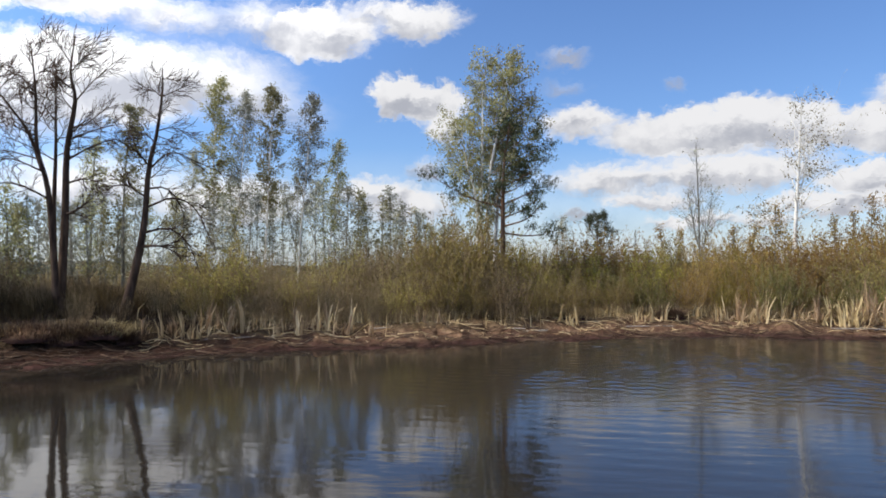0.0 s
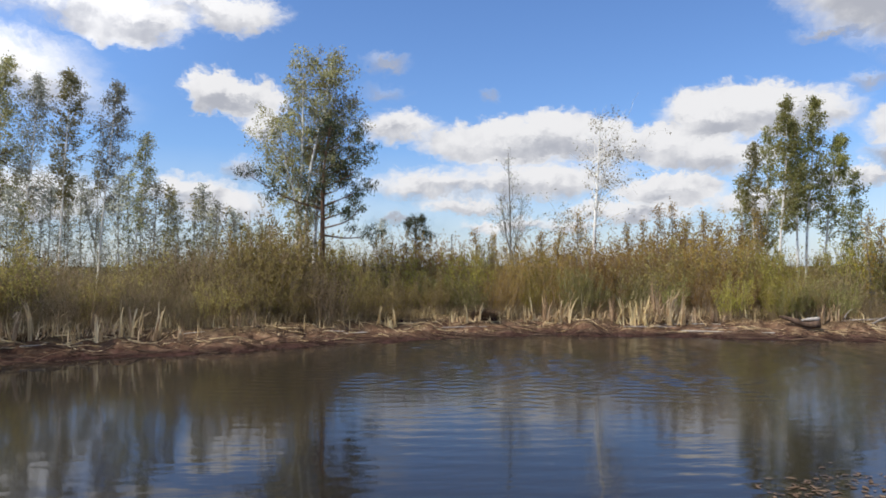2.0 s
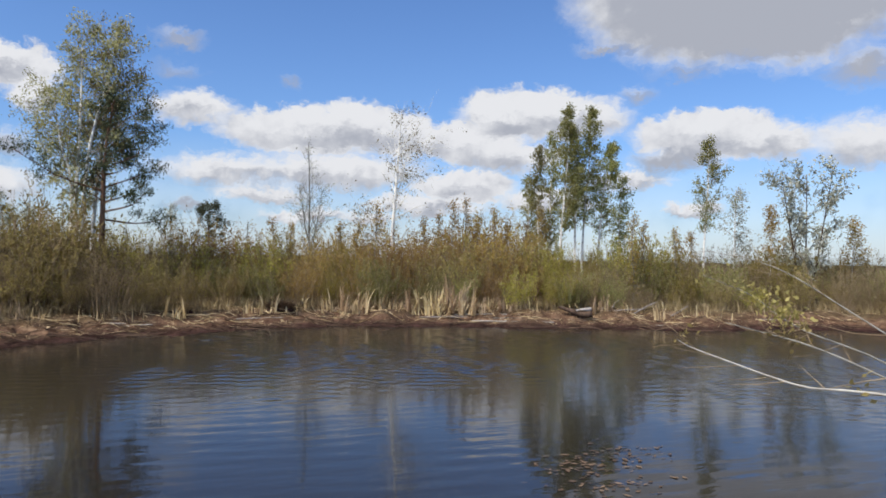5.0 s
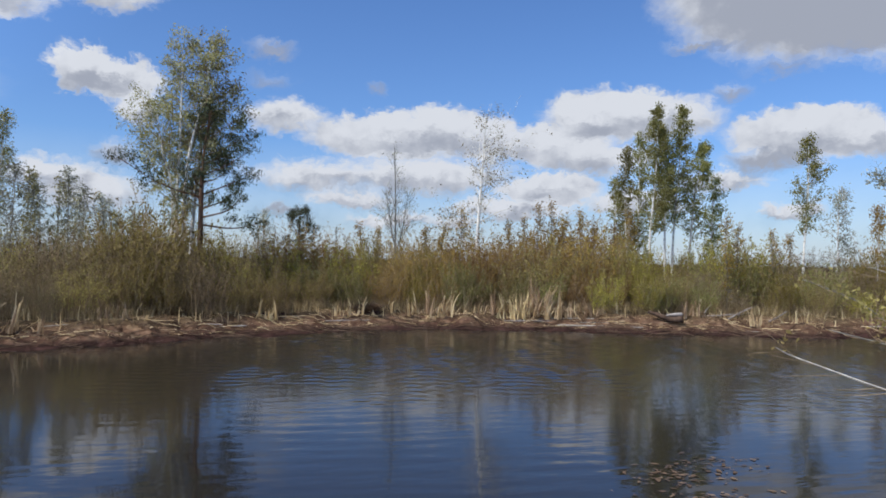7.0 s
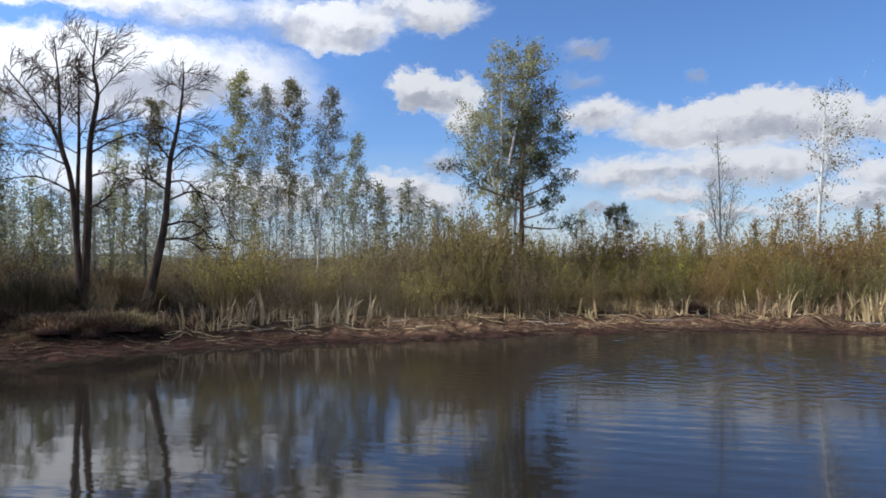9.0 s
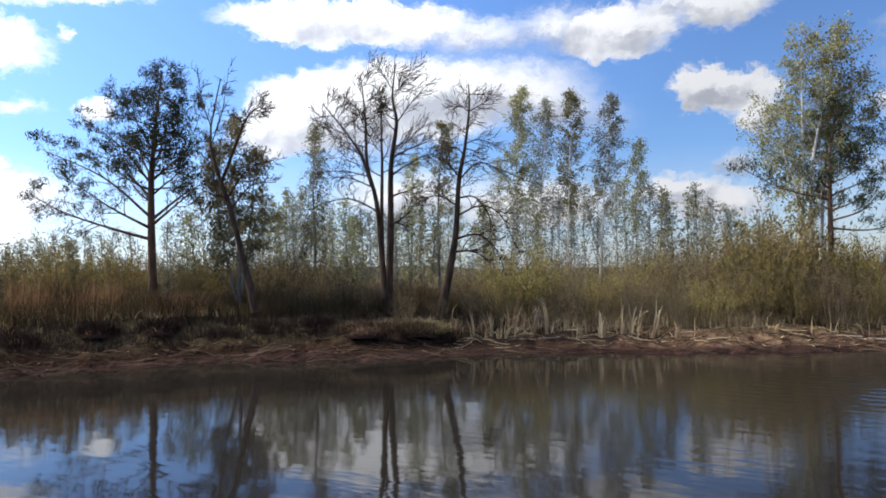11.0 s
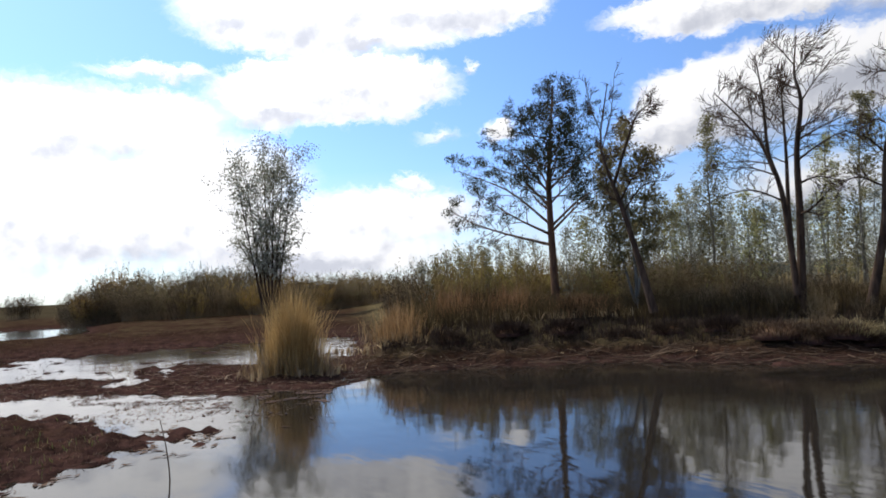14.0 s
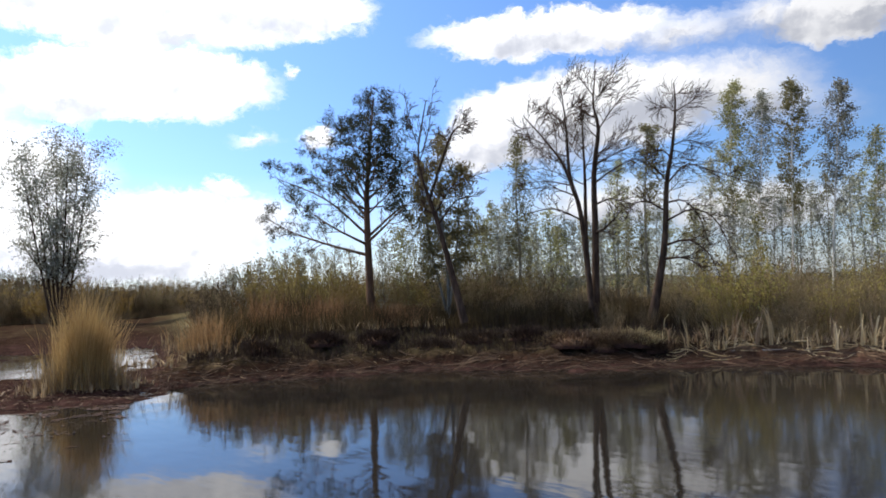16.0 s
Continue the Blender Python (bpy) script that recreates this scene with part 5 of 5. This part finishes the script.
def tussock(seed, turn, r, size):
    """A hummock of matted dry grass."""
    rng = np.random.default_rng(seed)
    t = tagged(new("grass_tussock"), "matted hummock of dry straw-coloured grass", "grass", "grass hummocks on the bank")
    t.location = place(turn, r, 0.05)
    n = 900
    d = rng.normal(size=(n, 3))
    d[:, 2] = np.abs(d[:, 2])
    d /= np.linalg.norm(d, axis=1, keepdims=True)
    base = d * np.array([size, size * 0.8, size * 0.38]) * rng.uniform(0.75, 1.0, (n, 1))
    out = np.stack([d[:, 0], d[:, 1], np.zeros(n)], 1) * 1.1
    # left-hand hummocks get straw darkened to stand for cloud shade
    tagged(child("straw", mesh_of("straw", *blades(rng, base, np.full(n, 0.26), 0.016, 0.6, out), (DRY_GRASS, ROT)[seed % 2] if turn < 39 else SHADED_LITTER), t), kind="stuff")
    a, e = np.meshgrid(np.linspace(0, 2 * np.pi, 15)[:-1], np.linspace(0, np.pi / 2 * 0.96, 6), indexing="ij")
    k = 1 + 0.12 * np.sin(3 * a + seed) * np.cos(e)
    v = np.stack([np.cos(a) * np.cos(e) * size * k, np.sin(a) * np.cos(e) * size * 0.8 * k, np.sin(e) * size * 0.36 - 0.03], -1).reshape(-1, 3)
    i, j = np.meshgrid(np.arange(14), np.arange(5), indexing="ij")
    q = np.stack([i * 6 + j, (i + 1) % 14 * 6 + j, (i + 1) % 14 * 6 + j + 1, i * 6 + j + 1], -1).reshape(-1, 4)
    child("mound", mesh_of("mound", v, q, GROUND), t)


def floating_leaves():
    """Dead leaves afloat near the bank and below the branches."""
    rng = np.random.default_rng(450)
    spots = []
    for a, r, n in [(-33.8, 8.2, 70), (-34.6, 7.4, 70), (-36.5, 8.8, 50), (-31.8, 8.0, 30), (74.0, 14.6, 60), (79.0, 15.2, 60), (84.0, 15.6, 160), (81.5, 16.2, 120), (86.0, 14.4, 160), (77.0, 16.2, 90)]:
        c = heading(a) * r
        spots.append(np.array([c.x, c.y, 0.006]) + rng.normal(size=(n, 3)) * (np.array([0.28, 0.24, 0.0]) if a < 70 else np.array([0.35, 0.75, 0.0])))
    v, q = leaves(rng, np.concatenate(spots), 0.10, 0.05)
    v[:, 2] = 0.006 + 0.1 * np.abs(v[:, 2] - 0.006)
    tagged(new("floating_leaf_litter", mesh_of("floating_leaf_litter", v, q, ROT)), "brown dead leaves floating on the pond", "leaves", kind="stuff")


def make_small_things():
    log_on_bank()
    pole_on_bank("dry_stick", "pale dry stick lying on the grassy bank", 34.9, 21.6, 0.35, PALE_WOOD, 0.05, 0.03, 4)
    for a, r, half, by in [(-3.5, 23.6, 0.45, 5), (-27.5, 24.9, 0.7, -4), (-24.0, 25.2, 0.6, 3), (12.0, 21.2, 0.5, 8), (1.5, 22.2, 0.4, -25), (-38.0, 25.6, 0.6, 6), (21, 20.6, 0.45, 12), (-45.0, 28.0, 0.7, 10)]:
        pole_on_bank("dry_stick", "weathered stick lying on the muddy shore", a, r, half, PALE_WOOD if by > 0 else BARK_GREY, 0.05, 0.013, by)
    overhanging_branch(411, "thin pale bent branch hanging over the water", [(-66, -12.0, 6.5), (-56, -8.9, 6.8), (-51.0, -8.5, 7.0), (-48.3, -8.5, 7.1), (-45.5, -7.8, 7.3), (-43.0, -7.0, 7.4), (-40.6, -6.2, 7.6), (-39.7, -5.7, 7.6)], 0.015,
                       ((0.26, 10), (0.99, 12)))
    overhanging_branch(412, "pale leafy branch leaning over the water", [(-70, -15.0, 7.0), (-58, -9.2, 7.6), (-52.5, -6.2, 8.2), (-48.6, -4.8, 8.6), (-46.6, -3.7, 8.9), (-44.6, -2.2, 9.1), (-41.4, -0.9, 9.3)], 0.013,
                       ((0.58, 40), (0.62, 44), (0.66, 56), (0.71, 44), (0.78, 34), (0.85, 26), (0.98, 18)), BARK_GREY)
    overhanging_branch(413, "dark thin branch with fresh leaf tufts", [(-70, -16.0, 6.8), (-58, -9.8, 7.4), (-52, -7.0, 8.0), (-48.4, -5.6, 8.4), (-46.0, -5.0, 8.6), (-43.0, -4.3, 8.8)], 0.016, ((0.62, 20), (0.75, 14)), BARK_GREY)
    overhanging_branch(414, "grey bare twig reaching up over the water", [(-70, -14.0, 7.2), (-57, -7.0, 7.8), (-51.0, -3.2, 8.6), (-47.0, -0.6, 9.2), (-43.8, 0.6, 9.6)], 0.012, ((0.7, 10), (0.9, 6)), BARK_GREY)
    # long weathered stalks washed along the shore, and broken branches beyond the log
    for a, r, half, by, mat in [(-24.8, 25.3, 0.95, 1, PALE_WOOD), (-27.4, 24.6, 1.35, -2, PALE_WOOD), (-22.0, 24.7, 0.8, 3, DRIFTWOOD), (0.4, 22.2, 0.32, 8, PALE_WOOD), (2.2, 21.9, 0.4, -35, DRIFTWOOD), (-8.0, 23.6, 0.7, 4, DRIFTWOOD), (24.0, 20.3, 0.6, 6, DRIFTWOOD)]:
        pole_on_bank("driftwood_stick", "long pale weathered stick washed along the shore", a, r, half, mat, 0.03, 0.024, by)
    for a, r, half, lift, by in [(-38.6, 26.2, 0.75, -0.25, 6), (-37.4, 26.6, 0.5, 0.4, 40), (-39.6, 26.4, 0.55, 0.5, -50), (-36.0, 26.3, 0.6, 0.12, -12), (-40.6, 26.8, 0.7, -0.3, 20), (-35.2, 26.8, 0.4, 0.3, 70)]:
        pole_on_bank("broken_branch", "broken grey branch lying on the bank", a, r, half, DRIFTWOOD, lift, 0.026, by)
    stick_in_water()
    for k, (a, r, size) in enumerate([(38.3, 20.5, 0.65), (37.1, 20.2, 0.8), (36.0, 20.7, 0.5), (35.3, 20.2, 0.7), (34.3, 20.5, 0.85), (33.2, 20.1, 0.6), (32.4, 20.3, 0.75), (31.3, 20.1, 0.4), (40.5, 20.8, 0.5), (44.0, 21.2, 0.6), (47.5, 21.3, 0.55), (52, 21.5, 0.6), (56, 21.4, 0.6),
                                      (61, 21.2, 0.6), (24.0, 21.4, 0.45), (5.0, 23.0, 0.4), (-2.0, 23.9, 0.5), (-9.5, 24.6, 0.4)]):
        tussock(420 + k, a, r, size)
    floating_leaves()


make_small_things()
